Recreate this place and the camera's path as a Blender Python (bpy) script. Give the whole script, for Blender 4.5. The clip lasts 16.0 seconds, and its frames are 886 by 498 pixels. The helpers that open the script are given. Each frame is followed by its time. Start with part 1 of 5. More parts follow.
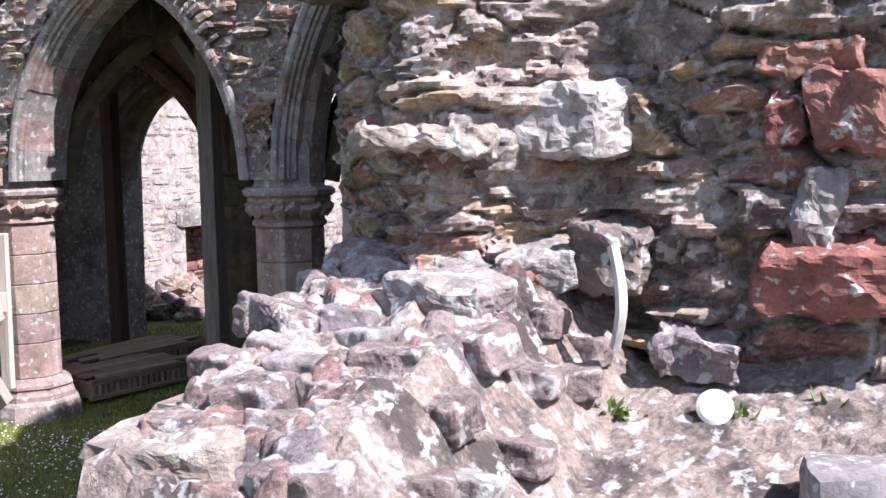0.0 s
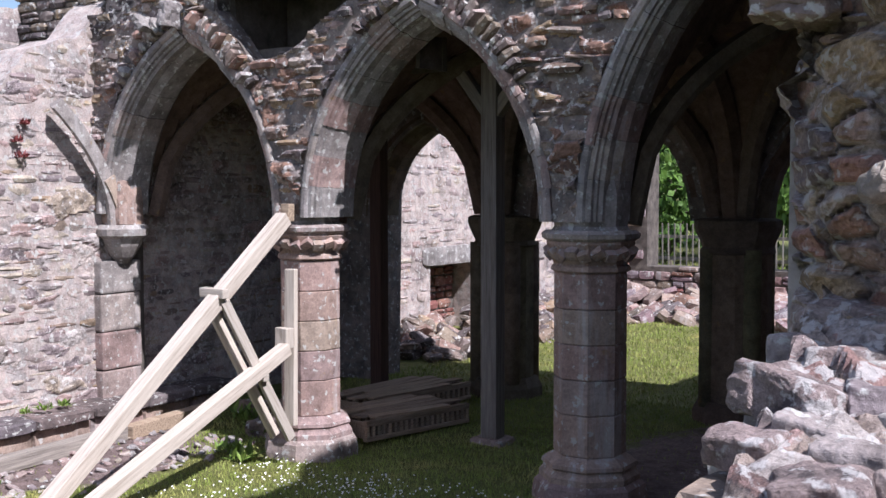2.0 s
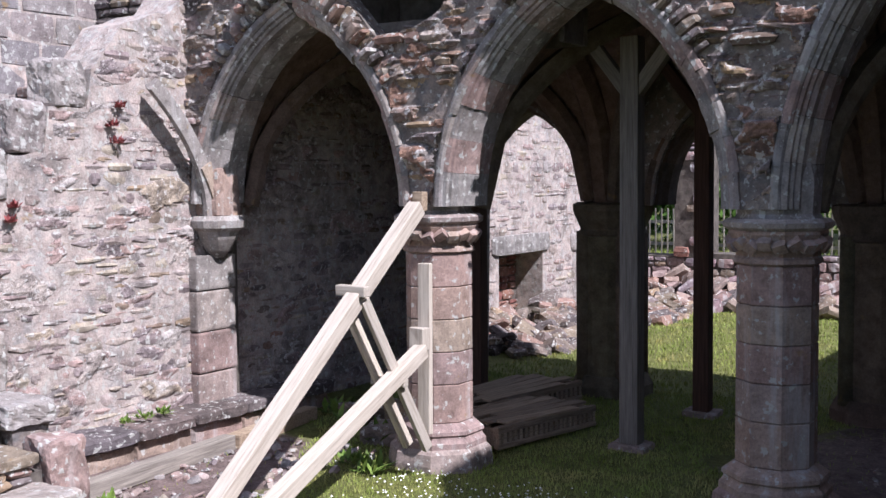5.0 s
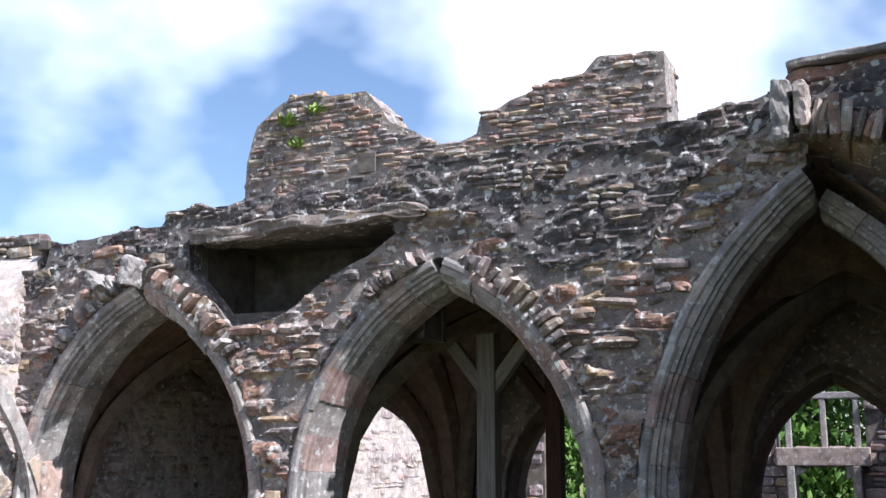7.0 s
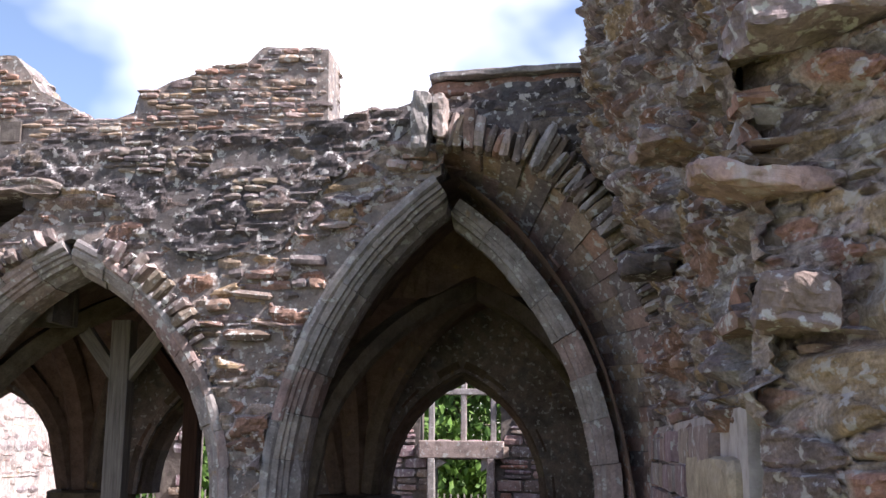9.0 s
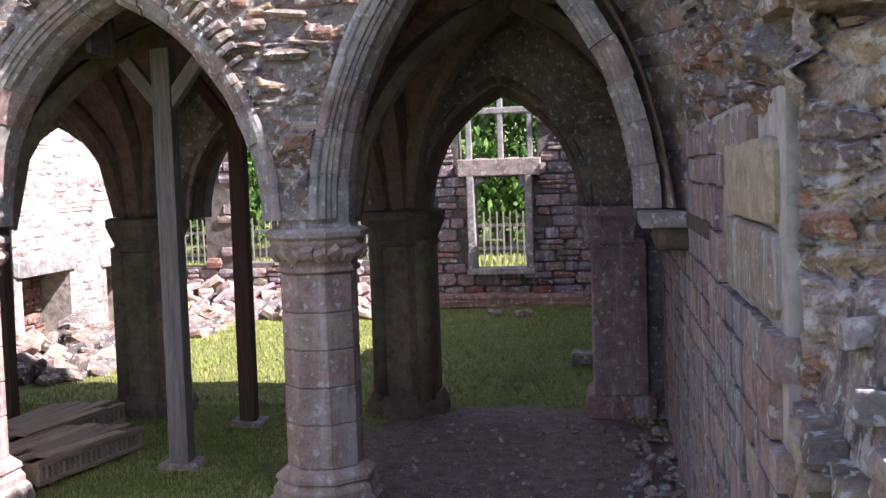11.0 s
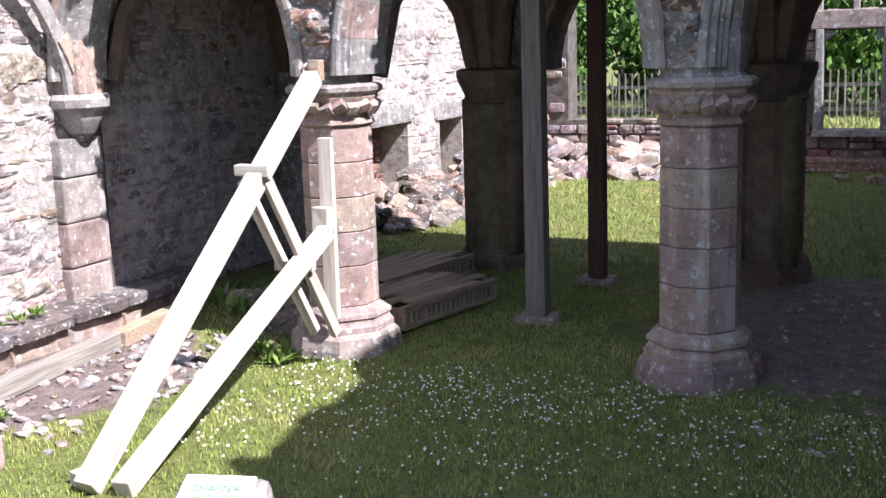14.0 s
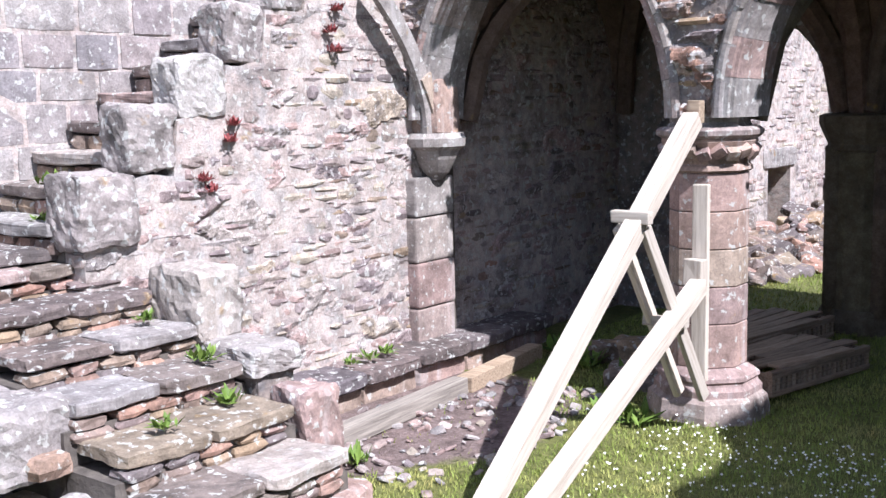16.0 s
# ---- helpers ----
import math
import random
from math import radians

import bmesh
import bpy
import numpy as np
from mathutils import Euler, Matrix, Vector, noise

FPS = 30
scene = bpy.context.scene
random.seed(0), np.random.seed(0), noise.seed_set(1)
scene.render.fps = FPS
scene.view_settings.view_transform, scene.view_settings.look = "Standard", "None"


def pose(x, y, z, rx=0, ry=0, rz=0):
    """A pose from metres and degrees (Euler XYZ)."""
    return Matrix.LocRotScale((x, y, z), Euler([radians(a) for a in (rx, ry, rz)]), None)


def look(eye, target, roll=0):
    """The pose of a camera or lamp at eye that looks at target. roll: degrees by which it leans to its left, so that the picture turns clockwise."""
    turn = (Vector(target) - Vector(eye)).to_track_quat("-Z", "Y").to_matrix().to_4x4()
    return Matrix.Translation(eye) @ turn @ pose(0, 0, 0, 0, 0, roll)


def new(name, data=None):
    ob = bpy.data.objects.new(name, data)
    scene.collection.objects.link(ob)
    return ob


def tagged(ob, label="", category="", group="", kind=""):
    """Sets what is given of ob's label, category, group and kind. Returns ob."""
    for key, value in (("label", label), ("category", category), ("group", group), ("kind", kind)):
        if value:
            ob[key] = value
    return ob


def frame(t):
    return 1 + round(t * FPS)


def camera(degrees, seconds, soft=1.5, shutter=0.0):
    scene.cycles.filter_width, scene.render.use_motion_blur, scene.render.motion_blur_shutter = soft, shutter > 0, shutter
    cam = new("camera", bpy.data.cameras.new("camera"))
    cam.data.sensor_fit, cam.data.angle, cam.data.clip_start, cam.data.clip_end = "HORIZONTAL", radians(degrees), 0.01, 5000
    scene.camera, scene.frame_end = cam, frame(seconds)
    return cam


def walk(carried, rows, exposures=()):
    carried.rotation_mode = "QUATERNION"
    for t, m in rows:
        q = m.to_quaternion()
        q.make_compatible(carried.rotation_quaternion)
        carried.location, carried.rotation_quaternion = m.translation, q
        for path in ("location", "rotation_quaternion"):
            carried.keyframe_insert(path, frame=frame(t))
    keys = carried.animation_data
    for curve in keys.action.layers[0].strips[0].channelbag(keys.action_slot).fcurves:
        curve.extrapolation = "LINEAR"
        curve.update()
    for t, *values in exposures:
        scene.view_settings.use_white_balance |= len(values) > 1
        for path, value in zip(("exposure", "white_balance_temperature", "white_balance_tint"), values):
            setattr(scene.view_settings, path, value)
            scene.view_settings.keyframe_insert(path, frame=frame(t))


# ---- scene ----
cam = camera(43.8, 16.0)
METRES, EYE, TILT, LEAN, TURN = 4.8, 2.15, 0.0, 0.0, 23.5
ROWS = [
    (0.0, 0.0, 0.0, 0.0, -0.11, -5.41, 1.2),
    (0.5, -0.0479, 0.0148, -0.0001, 3.42, -5.87, 3.09),
    (1.0, -0.0885, 0.0315, -0.0019, 7.73, -5.99, 2.05),
    (1.5, -0.1269, 0.0623, 0.0034, 9.58, -2.4, 2.7),
    (2.0, -0.165, 0.0741, 0.0022, 10.01, -3.17, 0.08),
    (2.5, -0.2264, 0.0799, 0.0022, 11.18, -5.75, 1.23),
    (3.0, -0.2686, 0.1011, 0.0031, 11.25, -4.92, 1.0),
    (5.5, -0.4623, 0.2045, 0.0012, 7.47, -2.96, 0.48),
    (6.0, -0.4822, 0.219, 0.0106, 4.35, 1.0, 0.19),
    (6.5, -0.4914, 0.2207, 0.0147, 0.68, 6.47, -0.28),
    (7.0, -0.4922, 0.2158, 0.0227, -0.14, 10.73, -0.03),
    (7.5, -0.497, 0.222, 0.0199, -0.51, 10.81, -1.54),
    (8.0, -0.4728, 0.2199, 0.0299, -7.86, 10.76, -2.08),
    (8.5, -0.4637, 0.2115, 0.0301, -14.9, 10.82, -1.49),
    (9.0, -0.4435, 0.2037, 0.0281, -17.15, 10.29, -0.73),
    (9.5, -0.432, 0.2046, 0.0084, -16.76, 5.57, 0.17),
    (12.0, -0.4861, 0.1845, 0.0046, -13.91, -6.76, 2.01),
    (12.5, -0.4982, 0.2007, -0.0013, -11.44, -9.01, 1.55),
    (13.0, -0.5075, 0.2339, -0.007, -8.48, -11.59, 3.62),
    (13.5, -0.5228, 0.2545, -0.011, -3.11, -13.02, 3.2),
    (14.0, -0.55, 0.2716, -0.0076, 0.11, -10.54, 1.89),
    (14.5, -0.5842, 0.2855, -0.0082, 1.77, -9.77, 2.07),
    (15.0, -0.6141, 0.3062, -0.0093, 6.49, -9.0, 1.34),
    (15.5, -0.6427, 0.335, -0.0113, 9.97, -7.19, 2.33),
    (16.0, -0.6846, 0.3518, -0.0116, 14.53, -7.83, 1.38),
]
walk(cam, [(t, pose(4.2, -6.84, EYE, TILT, LEAN, TURN) @ pose(METRES * x, METRES * y, METRES * z, 90 + pitch, roll, yaw)) for t, x, y, z, yaw, pitch, roll in ROWS],
     [(0.0, 1.13, 5950, 18), (1.0, 0.88, 5950, 19), (1.5, 0.72, 5900, 18), (3.0, 0.65, 5850, 18), (5.5, 0.65, 5850, 18), (7.0, 1.15, 5850, 12), (8.5, 1.35, 6350, 19), (9.5, 1.6, 6350, 21), (12.0, 1.85, 6050, 20), (13.5, 1.55, 5950, 15), (16.0, 1.07, 5750, 15)])

# ---- world and sun ----
SUN = Vector((0.83, -0.23, 1.0)).normalized()
sun = new("sun", bpy.data.lights.new("sun", "SUN"))
sun.data.energy, sun.data.angle, sun.data.color = 5.0, radians(0.6), (1.0, 0.95, 0.89)
sun.matrix_basis = look(SUN * 30, (0, 0, 0))
world = bpy.data.worlds.new("sky")
scene.world = world
world.use_nodes = True
wn, wl = world.node_tree.nodes, world.node_tree.links
sky = wn.new("ShaderNodeTexSky")
sky.sky_type, sky.sun_disc = "NISHITA", False
sky.sun_elevation = math.asin(SUN.z)
sky.sun_rotation = math.atan2(SUN.x, SUN.y)
wco = wn.new("ShaderNodeTexCoord")
wmap = wn.new("ShaderNodeMapping")
wmap.inputs["Scale"].default_value = (1.0, 1.0, 1.5)
wnoise = wn.new("ShaderNodeTexNoise")
wnoise.inputs["Scale"].default_value, wnoise.inputs["Detail"].default_value = 1.9, 5.0
wramp = wn.new("ShaderNodeValToRGB")
wramp.color_ramp.elements[0].position, wramp.color_ramp.elements[1].position = 0.53, 0.80
wmix = wn.new("ShaderNodeMix")
wmix.data_type = "RGBA"
wmix.inputs["B"].default_value = (14.5, 14.8, 15.2, 1)
bg = wn["Background"]
bg.inputs["Strength"].default_value = 0.085
wl.new(wco.outputs["Generated"], wmap.inputs["Vector"])
wl.new(wmap.outputs["Vector"], wnoise.inputs["Vector"])
wl.new(wnoise.outputs["Fac"], wramp.inputs["Fac"])
wl.new(wramp.outputs["Color"], wmix.inputs["Factor"])
wl.new(sky.outputs["Color"], wmix.inputs["A"])
wl.new(wmix.outputs["Result"], bg.inputs["Color"])


# ---- materials ----
def node_mat(name, rough=0.9):
    m = bpy.data.materials.new(name)
    m.use_nodes = True
    nt = m.node_tree
    bsdf = nt.nodes["Principled BSDF"]
    bsdf.inputs["Roughness"].default_value = rough
    bsdf.inputs["Specular IOR Level"].default_value = 0.25
    return m, nt, bsdf


def noise_node(nt, vec, scale, detail=6.0, rough=0.6):
    n = nt.nodes.new("ShaderNodeTexNoise")
    n.inputs["Scale"].default_value = scale
    n.inputs["Detail"].default_value = detail
    n.inputs["Roughness"].default_value = rough
    nt.links.new(vec, n.inputs["Vector"])
    return n.outputs["Fac"]


def ramp_node(nt, fac, stops, interp="LINEAR"):
    r = nt.nodes.new("ShaderNodeValToRGB")
    r.color_ramp.interpolation = interp
    while len(r.color_ramp.elements) < len(stops):
        r.color_ramp.elements.new(0.5)
    for e, (p, c) in zip(r.color_ramp.elements, stops):
        e.position = p
        e.color = (*c, 1) if len(c) == 3 else c
    nt.links.new(fac, r.inputs["Fac"])
    return r.outputs["Color"]


def mix_node(nt, fac, a, b, mode="MIX"):
    n = nt.nodes.new("ShaderNodeMix")
    n.data_type, n.blend_type = "RGBA", mode
    for key, v in (("Factor", fac), ("A", a), ("B", b)):
        if isinstance(v, (float, int)):
            n.inputs[key].default_value = v
        elif isinstance(v, tuple):
            n.inputs[key].default_value = (*v, 1)
        else:
            nt.links.new(v, n.inputs[key])
    return n.outputs["Result"]


def math_node(nt, op, a, b=0.0):
    n = nt.nodes.new("ShaderNodeMath")
    n.operation = op
    for i, v in enumerate((a, b)):
        if isinstance(v, (float, int)):
            n.inputs[i].default_value = v
        else:
            nt.links.new(v, n.inputs[i])
    return n.outputs[0]


def bump_node(nt, bsdf, height, strength, dist):
    b = nt.nodes.new("ShaderNodeBump")
    b.inputs["Strength"].default_value, b.inputs["Distance"].default_value = strength, dist
    nt.links.new(height, b.inputs["Height"])
    nt.links.new(b.outputs["Normal"], bsdf.inputs["Normal"])


def piece_random(nt):
    """One random number for each separate piece."""
    a = nt.nodes.new("ShaderNodeObjectInfo").outputs["Random"]
    b = nt.nodes.new("ShaderNodeNewGeometry").outputs["Random Per Island"]
    return math_node(nt, "FRACT", math_node(nt, "ADD", a, b))


def world_pos(nt):
    return nt.nodes.new("ShaderNodeNewGeometry").outputs["Position"]


def stone_mat(name, palette, lichen=0.5, dark=0.5, grain=1.0, streak=0.0, solid=False):
    """Weathered stone: a colour for each piece, mottling, dark crust, pale lichen spots."""
    m, nt, bsdf = node_mat(name, 0.92)
    rnd, pos = piece_random(nt), world_pos(nt)
    if solid:
        rnd = ramp_node(nt, noise_node(nt, pos, 5.0, 4.0), [(0.25, (0, 0, 0)), (0.75, (1, 1, 1))])
    n = len(palette)
    base = ramp_node(nt, rnd, [((i + 0.02) / n, c) for i, c in enumerate(palette)], "LINEAR")
    mott = noise_node(nt, pos, 9.0, 8.0, 0.65)
    base = mix_node(nt, 0.75, base, ramp_node(nt, mott, [(0.3, (0.42, 0.40, 0.39)), (0.55, (0.95, 0.95, 0.95)), (0.75, (1.35, 1.3, 1.25))]), "MULTIPLY")
    fine = noise_node(nt, pos, 60.0, 5.0, 0.7)
    base = mix_node(nt, 0.6, base, ramp_node(nt, fine, [(0.3, (0.55, 0.54, 0.53)), (0.65, (1.2, 1.2, 1.2))]), "MULTIPLY")
    big = noise_node(nt, pos, 2.2, 6.0, 0.7)
    crust = ramp_node(nt, big, [(0.50, (0, 0, 0)), (0.64, (dark, dark, dark))])
    base = mix_node(nt, crust, base, (0.035, 0.032, 0.032))
    if streak:
        sm = nt.nodes.new("ShaderNodeMapping")
        sm.inputs["Scale"].default_value = (7.0, 7.0, 0.7)
        nt.links.new(pos, sm.inputs["Vector"])
        st = noise_node(nt, sm.outputs["Vector"], 1.0, 6.0, 0.65)
        base = mix_node(nt, ramp_node(nt, st, [(0.54, (0, 0, 0)), (0.66, (streak,) * 3)]), base, (0.50, 0.50, 0.50))
    lich = noise_node(nt, pos, 19.0, 4.0, 0.55)
    spots = ramp_node(nt, lich, [(0.62 - 0.08 * lichen, (0, 0, 0)), (0.66 - 0.06 * lichen, (0.85, 0.85, 0.85))])
    if lichen:
        base = mix_node(nt, spots, base, (0.46, 0.46, 0.44))
    och = ramp_node(nt, noise_node(nt, pos, 5.5, 5.0), [(0.66, (0, 0, 0)), (0.74, (0.6, 0.6, 0.6))])
    base = mix_node(nt, och, base, (0.30, 0.19, 0.07))
    nt.links.new(base, bsdf.inputs["Base Color"])
    bump_node(nt, bsdf, math_node(nt, "ADD", mott, math_node(nt, "MULTIPLY", fine, 0.35)), 0.9, 0.02 * grain)
    return m


def plain_mat(name, stops, scale, rough=0.85, bump=0.01, stretch=(1, 1, 1), space="Object", vary=True):
    """A mottled surface; stretch draws the grain out along an axis of the piece."""
    m, nt, bsdf = node_mat(name, rough)
    co = nt.nodes.new("ShaderNodeTexCoord").outputs[space]
    mp = nt.nodes.new("ShaderNodeMapping")
    mp.inputs["Scale"].default_value = stretch
    nt.links.new(co, mp.inputs["Vector"])
    f = noise_node(nt, mp.outputs["Vector"], scale, 7.0, 0.65)
    col = ramp_node(nt, f, stops)
    rnd = piece_random(nt)
    col = mix_node(nt, 1.0 if vary else 0.0, col, ramp_node(nt, rnd, [(0.0, (0.72, 0.72, 0.72)), (1.0, (1.18, 1.16, 1.12))]), "MULTIPLY")
    nt.links.new(col, bsdf.inputs["Base Color"])
    bump_node(nt, bsdf, f, 0.7, bump)
    return m


RUBBLE = stone_mat("rubble_stone", [(0.22, 0.16, 0.13), (0.34, 0.27, 0.21), (0.37, 0.22, 0.17), (0.24, 0.20, 0.18), (0.38, 0.28, 0.19), (0.31, 0.25, 0.22), (0.38, 0.24, 0.20), (0.20, 0.17, 0.17)], 0.5, 0.55)
PALEWALL = stone_mat("pale_rubble", [(0.38, 0.31, 0.30), (0.46, 0.39, 0.35), (0.27, 0.23, 0.24), (0.46, 0.33, 0.30), (0.41, 0.37, 0.36), (0.30, 0.24, 0.24), (0.46, 0.40, 0.33)], 0.7, 0.5)
DARKWALL = stone_mat("lichened_dark_stone", [(0.13, 0.11, 0.11), (0.19, 0.15, 0.14), (0.24, 0.20, 0.18), (0.15, 0.13, 0.14), (0.27, 0.22, 0.17)], 0.55, 0.6)
PINKASH = stone_mat("pink_ashlar", [(0.30, 0.19, 0.18), (0.36, 0.26, 0.24), (0.26, 0.18, 0.20), (0.33, 0.27, 0.22), (0.32, 0.23, 0.25), (0.25, 0.21, 0.23)], 0.15, 0.3, 0.6, 0.8)
COLSTONE = stone_mat("column_sandstone", [(0.36, 0.25, 0.22), (0.40, 0.30, 0.25), (0.38, 0.31, 0.25), (0.32, 0.24, 0.23), (0.38, 0.27, 0.24)], 0.1, 0.25, 0.45, 0.45)
DRESSED = stone_mat("dressed_grey_stone", [(0.33, 0.30, 0.29), (0.27, 0.25, 0.25), (0.38, 0.34, 0.31), (0.34, 0.24, 0.22), (0.30, 0.28, 0.27)], 0.35, 0.4, 0.5, 0.3)
# brown stone, its base colour lowered to carry the gloom under the vault
VAULTSTONE_SHADED = stone_mat("vault_stone_shaded", [(0.15, 0.11, 0.09), (0.19, 0.13, 0.10), (0.13, 0.10, 0.085), (0.17, 0.14, 0.10)], 0.0, 0.4, 0.8)
REDSTONE = stone_mat("red_sandstone", [(0.30, 0.13, 0.11), (0.27, 0.12, 0.11), (0.33, 0.18, 0.14)], 0.25, 0.45)
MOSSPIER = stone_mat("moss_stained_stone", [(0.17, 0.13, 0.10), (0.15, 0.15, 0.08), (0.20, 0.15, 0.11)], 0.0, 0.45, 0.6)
WHITESTONE = stone_mat("white_lichened_stone", [(0.40, 0.36, 0.34), (0.48, 0.45, 0.43), (0.34, 0.30, 0.29)], 0.75, 0.55)
DARKCORE = stone_mat("dark_bedding", [(0.09, 0.085, 0.09), (0.14, 0.125, 0.125), (0.18, 0.16, 0.155), (0.11, 0.105, 0.112)], 0.6, 0.6, solid=True)
RUBBLECORE = stone_mat("rubble_bedding", [(0.17, 0.155, 0.15), (0.25, 0.225, 0.21), (0.30, 0.25, 0.225), (0.20, 0.185, 0.185)], 0.5, 0.5, solid=True)
PALECORE = stone_mat("pale_bedding", [(0.38, 0.34, 0.33), (0.50, 0.45, 0.42), (0.50, 0.42, 0.39), (0.42, 0.39, 0.38)], 0.4, 0.45, solid=True)
CREAM = stone_mat("cream_sandstone", [(0.44, 0.37, 0.28), (0.42, 0.35, 0.26)], 0.0, 0.15, 0.4, solid=True)
GREYASH = stone_mat("grey_ashlar", [(0.30, 0.27, 0.27), (0.36, 0.33, 0.32), (0.33, 0.28, 0.28), (0.27, 0.25, 0.26)], 0.45, 0.3)
MORTAR = plain_mat("lime_mortar", [(0.3, (0.22, 0.19, 0.18)), (0.5, (0.38, 0.34, 0.32)), (0.7, (0.48, 0.44, 0.42))], 7.0, 0.95, 0.03, vary=False)
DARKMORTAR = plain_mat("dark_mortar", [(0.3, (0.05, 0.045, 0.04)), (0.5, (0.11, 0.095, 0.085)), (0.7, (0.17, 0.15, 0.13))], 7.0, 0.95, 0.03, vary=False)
NEWWOOD = plain_mat("pale_sawn_timber", [(0.3, (0.34, 0.29, 0.25)), (0.5, (0.48, 0.43, 0.38)), (0.7, (0.56, 0.51, 0.46))], 5.0, 0.75, 0.003, (10, 10, 0.7))
GREYWOOD = plain_mat("grey_weathered_timber", [(0.3, (0.13, 0.115, 0.105)), (0.5, (0.24, 0.215, 0.195)), (0.7, (0.34, 0.31, 0.28))], 5.0, 0.8, 0.004, (12, 12, 0.6))
OLDWOOD = plain_mat("old_brown_timber", [(0.3, (0.16, 0.12, 0.09)), (0.5, (0.30, 0.23, 0.17)), (0.7, (0.40, 0.33, 0.26))], 5.0, 0.85, 0.004, (0.7, 12, 12))
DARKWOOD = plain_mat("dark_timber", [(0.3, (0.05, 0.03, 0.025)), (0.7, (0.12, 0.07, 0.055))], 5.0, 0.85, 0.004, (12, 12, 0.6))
LEAF = plain_mat("leaf_green", [(0.3, (0.03, 0.07, 0.012)), (0.5, (0.07, 0.14, 0.025)), (0.7, (0.13, 0.21, 0.04))], 3.0, 0.6, 0.0)
WEED = plain_mat("weed_green", [(0.3, (0.06, 0.12, 0.02)), (0.7, (0.20, 0.28, 0.06))], 9.0, 0.6, 0.0)
REDWEED = plain_mat("red_weed", [(0.3, (0.20, 0.045, 0.05)), (0.7, (0.34, 0.11, 0.11))], 9.0, 0.6, 0.0)
GRASSBLADE = plain_mat("grass_blade", [(0.3, (0.15, 0.21, 0.04)), (0.5, (0.26, 0.32, 0.08)), (0.7, (0.42, 0.36, 0.15))], 1.6, 0.6, 0.0)
PETAL = plain_mat("daisy_white", [(0.3, (0.75, 0.75, 0.72)), (0.7, (0.82, 0.82, 0.8))], 3.0, 0.6, 0.0)
BARK = plain_mat("bark", [(0.3, (0.06, 0.05, 0.04)), (0.7, (0.17, 0.145, 0.12))], 6.0, 0.9, 0.02, (3, 3, 0.6))
SLATE = plain_mat("pale_tile", [(0.3, (0.30, 0.20, 0.17)), (0.7, (0.46, 0.35, 0.30))], 8.0, 0.8, 0.006)
LOG = plain_mat("driftwood_grey", [(0.3, (0.30, 0.28, 0.27)), (0.7, (0.66, 0.64, 0.62))], 6.0, 0.8, 0.01, (9, 9, 1))
WHITEPAINT = plain_mat("white_board", [(0.3, (0.72, 0.72, 0.70)), (0.7, (0.82, 0.82, 0.80))], 4.0, 0.5, 0.0)
GREENPAINT = plain_mat("green_lettering", [(0.3, (0.05, 0.2, 0.08)), (0.7, (0.07, 0.24, 0.1))], 4.0, 0.5, 0.0)


def ground_mat():
    m, nt, bsdf = node_mat("ground_earth", 0.95)
    pos = world_pos(nt)
    n1, n2 = noise_node(nt, pos, 1.6, 7.0, 0.65), noise_node(nt, pos, 35.0, 5.0, 0.7)
    green = ramp_node(nt, n2, [(0.3, (0.10, 0.115, 0.035)), (0.6, (0.19, 0.20, 0.065)), (0.75, (0.31, 0.25, 0.13))])
    earth = ramp_node(nt, n2, [(0.3, (0.13, 0.095, 0.085)), (0.6, (0.23, 0.175, 0.165)), (0.78, (0.38, 0.32, 0.30))])
    n3 = noise_node(nt, pos, 7.0, 8.0, 0.7)
    earth = mix_node(nt, 1.0, earth, ramp_node(nt, n3, [(0.30, (0.5, 0.48, 0.47)), (0.5, (0.95, 0.95, 0.95)), (0.72, (1.35, 1.32, 1.3))]), "MULTIPLY")
    green = mix_node(nt, 0.8, green, ramp_node(nt, n3, [(0.34, (0.5, 0.5, 0.45)), (0.6, (1.1, 1.1, 1.1))]), "MULTIPLY")
    sep = nt.nodes.new("ShaderNodeSeparateXYZ")
    nt.links.new(pos, sep.inputs[0])

    def blob(cx, cy, rx, ry):
        dx = math_node(nt, "DIVIDE", math_node(nt, "SUBTRACT", sep.outputs[0], cx), rx)
        dy = math_node(nt, "DIVIDE", math_node(nt, "SUBTRACT", sep.outputs[1], cy), ry)
        d = math_node(nt, "SQRT", math_node(nt, "ADD", math_node(nt, "MULTIPLY", dx, dx), math_node(nt, "MULTIPLY", dy, dy)))
        return math_node(nt, "ADD", d, math_node(nt, "MULTIPLY", math_node(nt, "SUBTRACT", n1, 0.5), 1.1))

    d = math_node(nt, "MINIMUM", blob(1.1, 1.5, 1.7, 1.9), math_node(nt, "MINIMUM", blob(1.95, -0.5, 0.85, 1.5), blob(-4.2, -1.2, 1.15, 1.4)))
    col = mix_node(nt, ramp_node(nt, d, [(0.85, (0, 0, 0)), (1.08, (1, 1, 1))]), earth, green)
    nt.links.new(col, bsdf.inputs["Base Color"])
    bump_node(nt, bsdf, math_node(nt, "ADD", n2, n3), 0.9, 0.03)
    return m


GROUND = ground_mat()


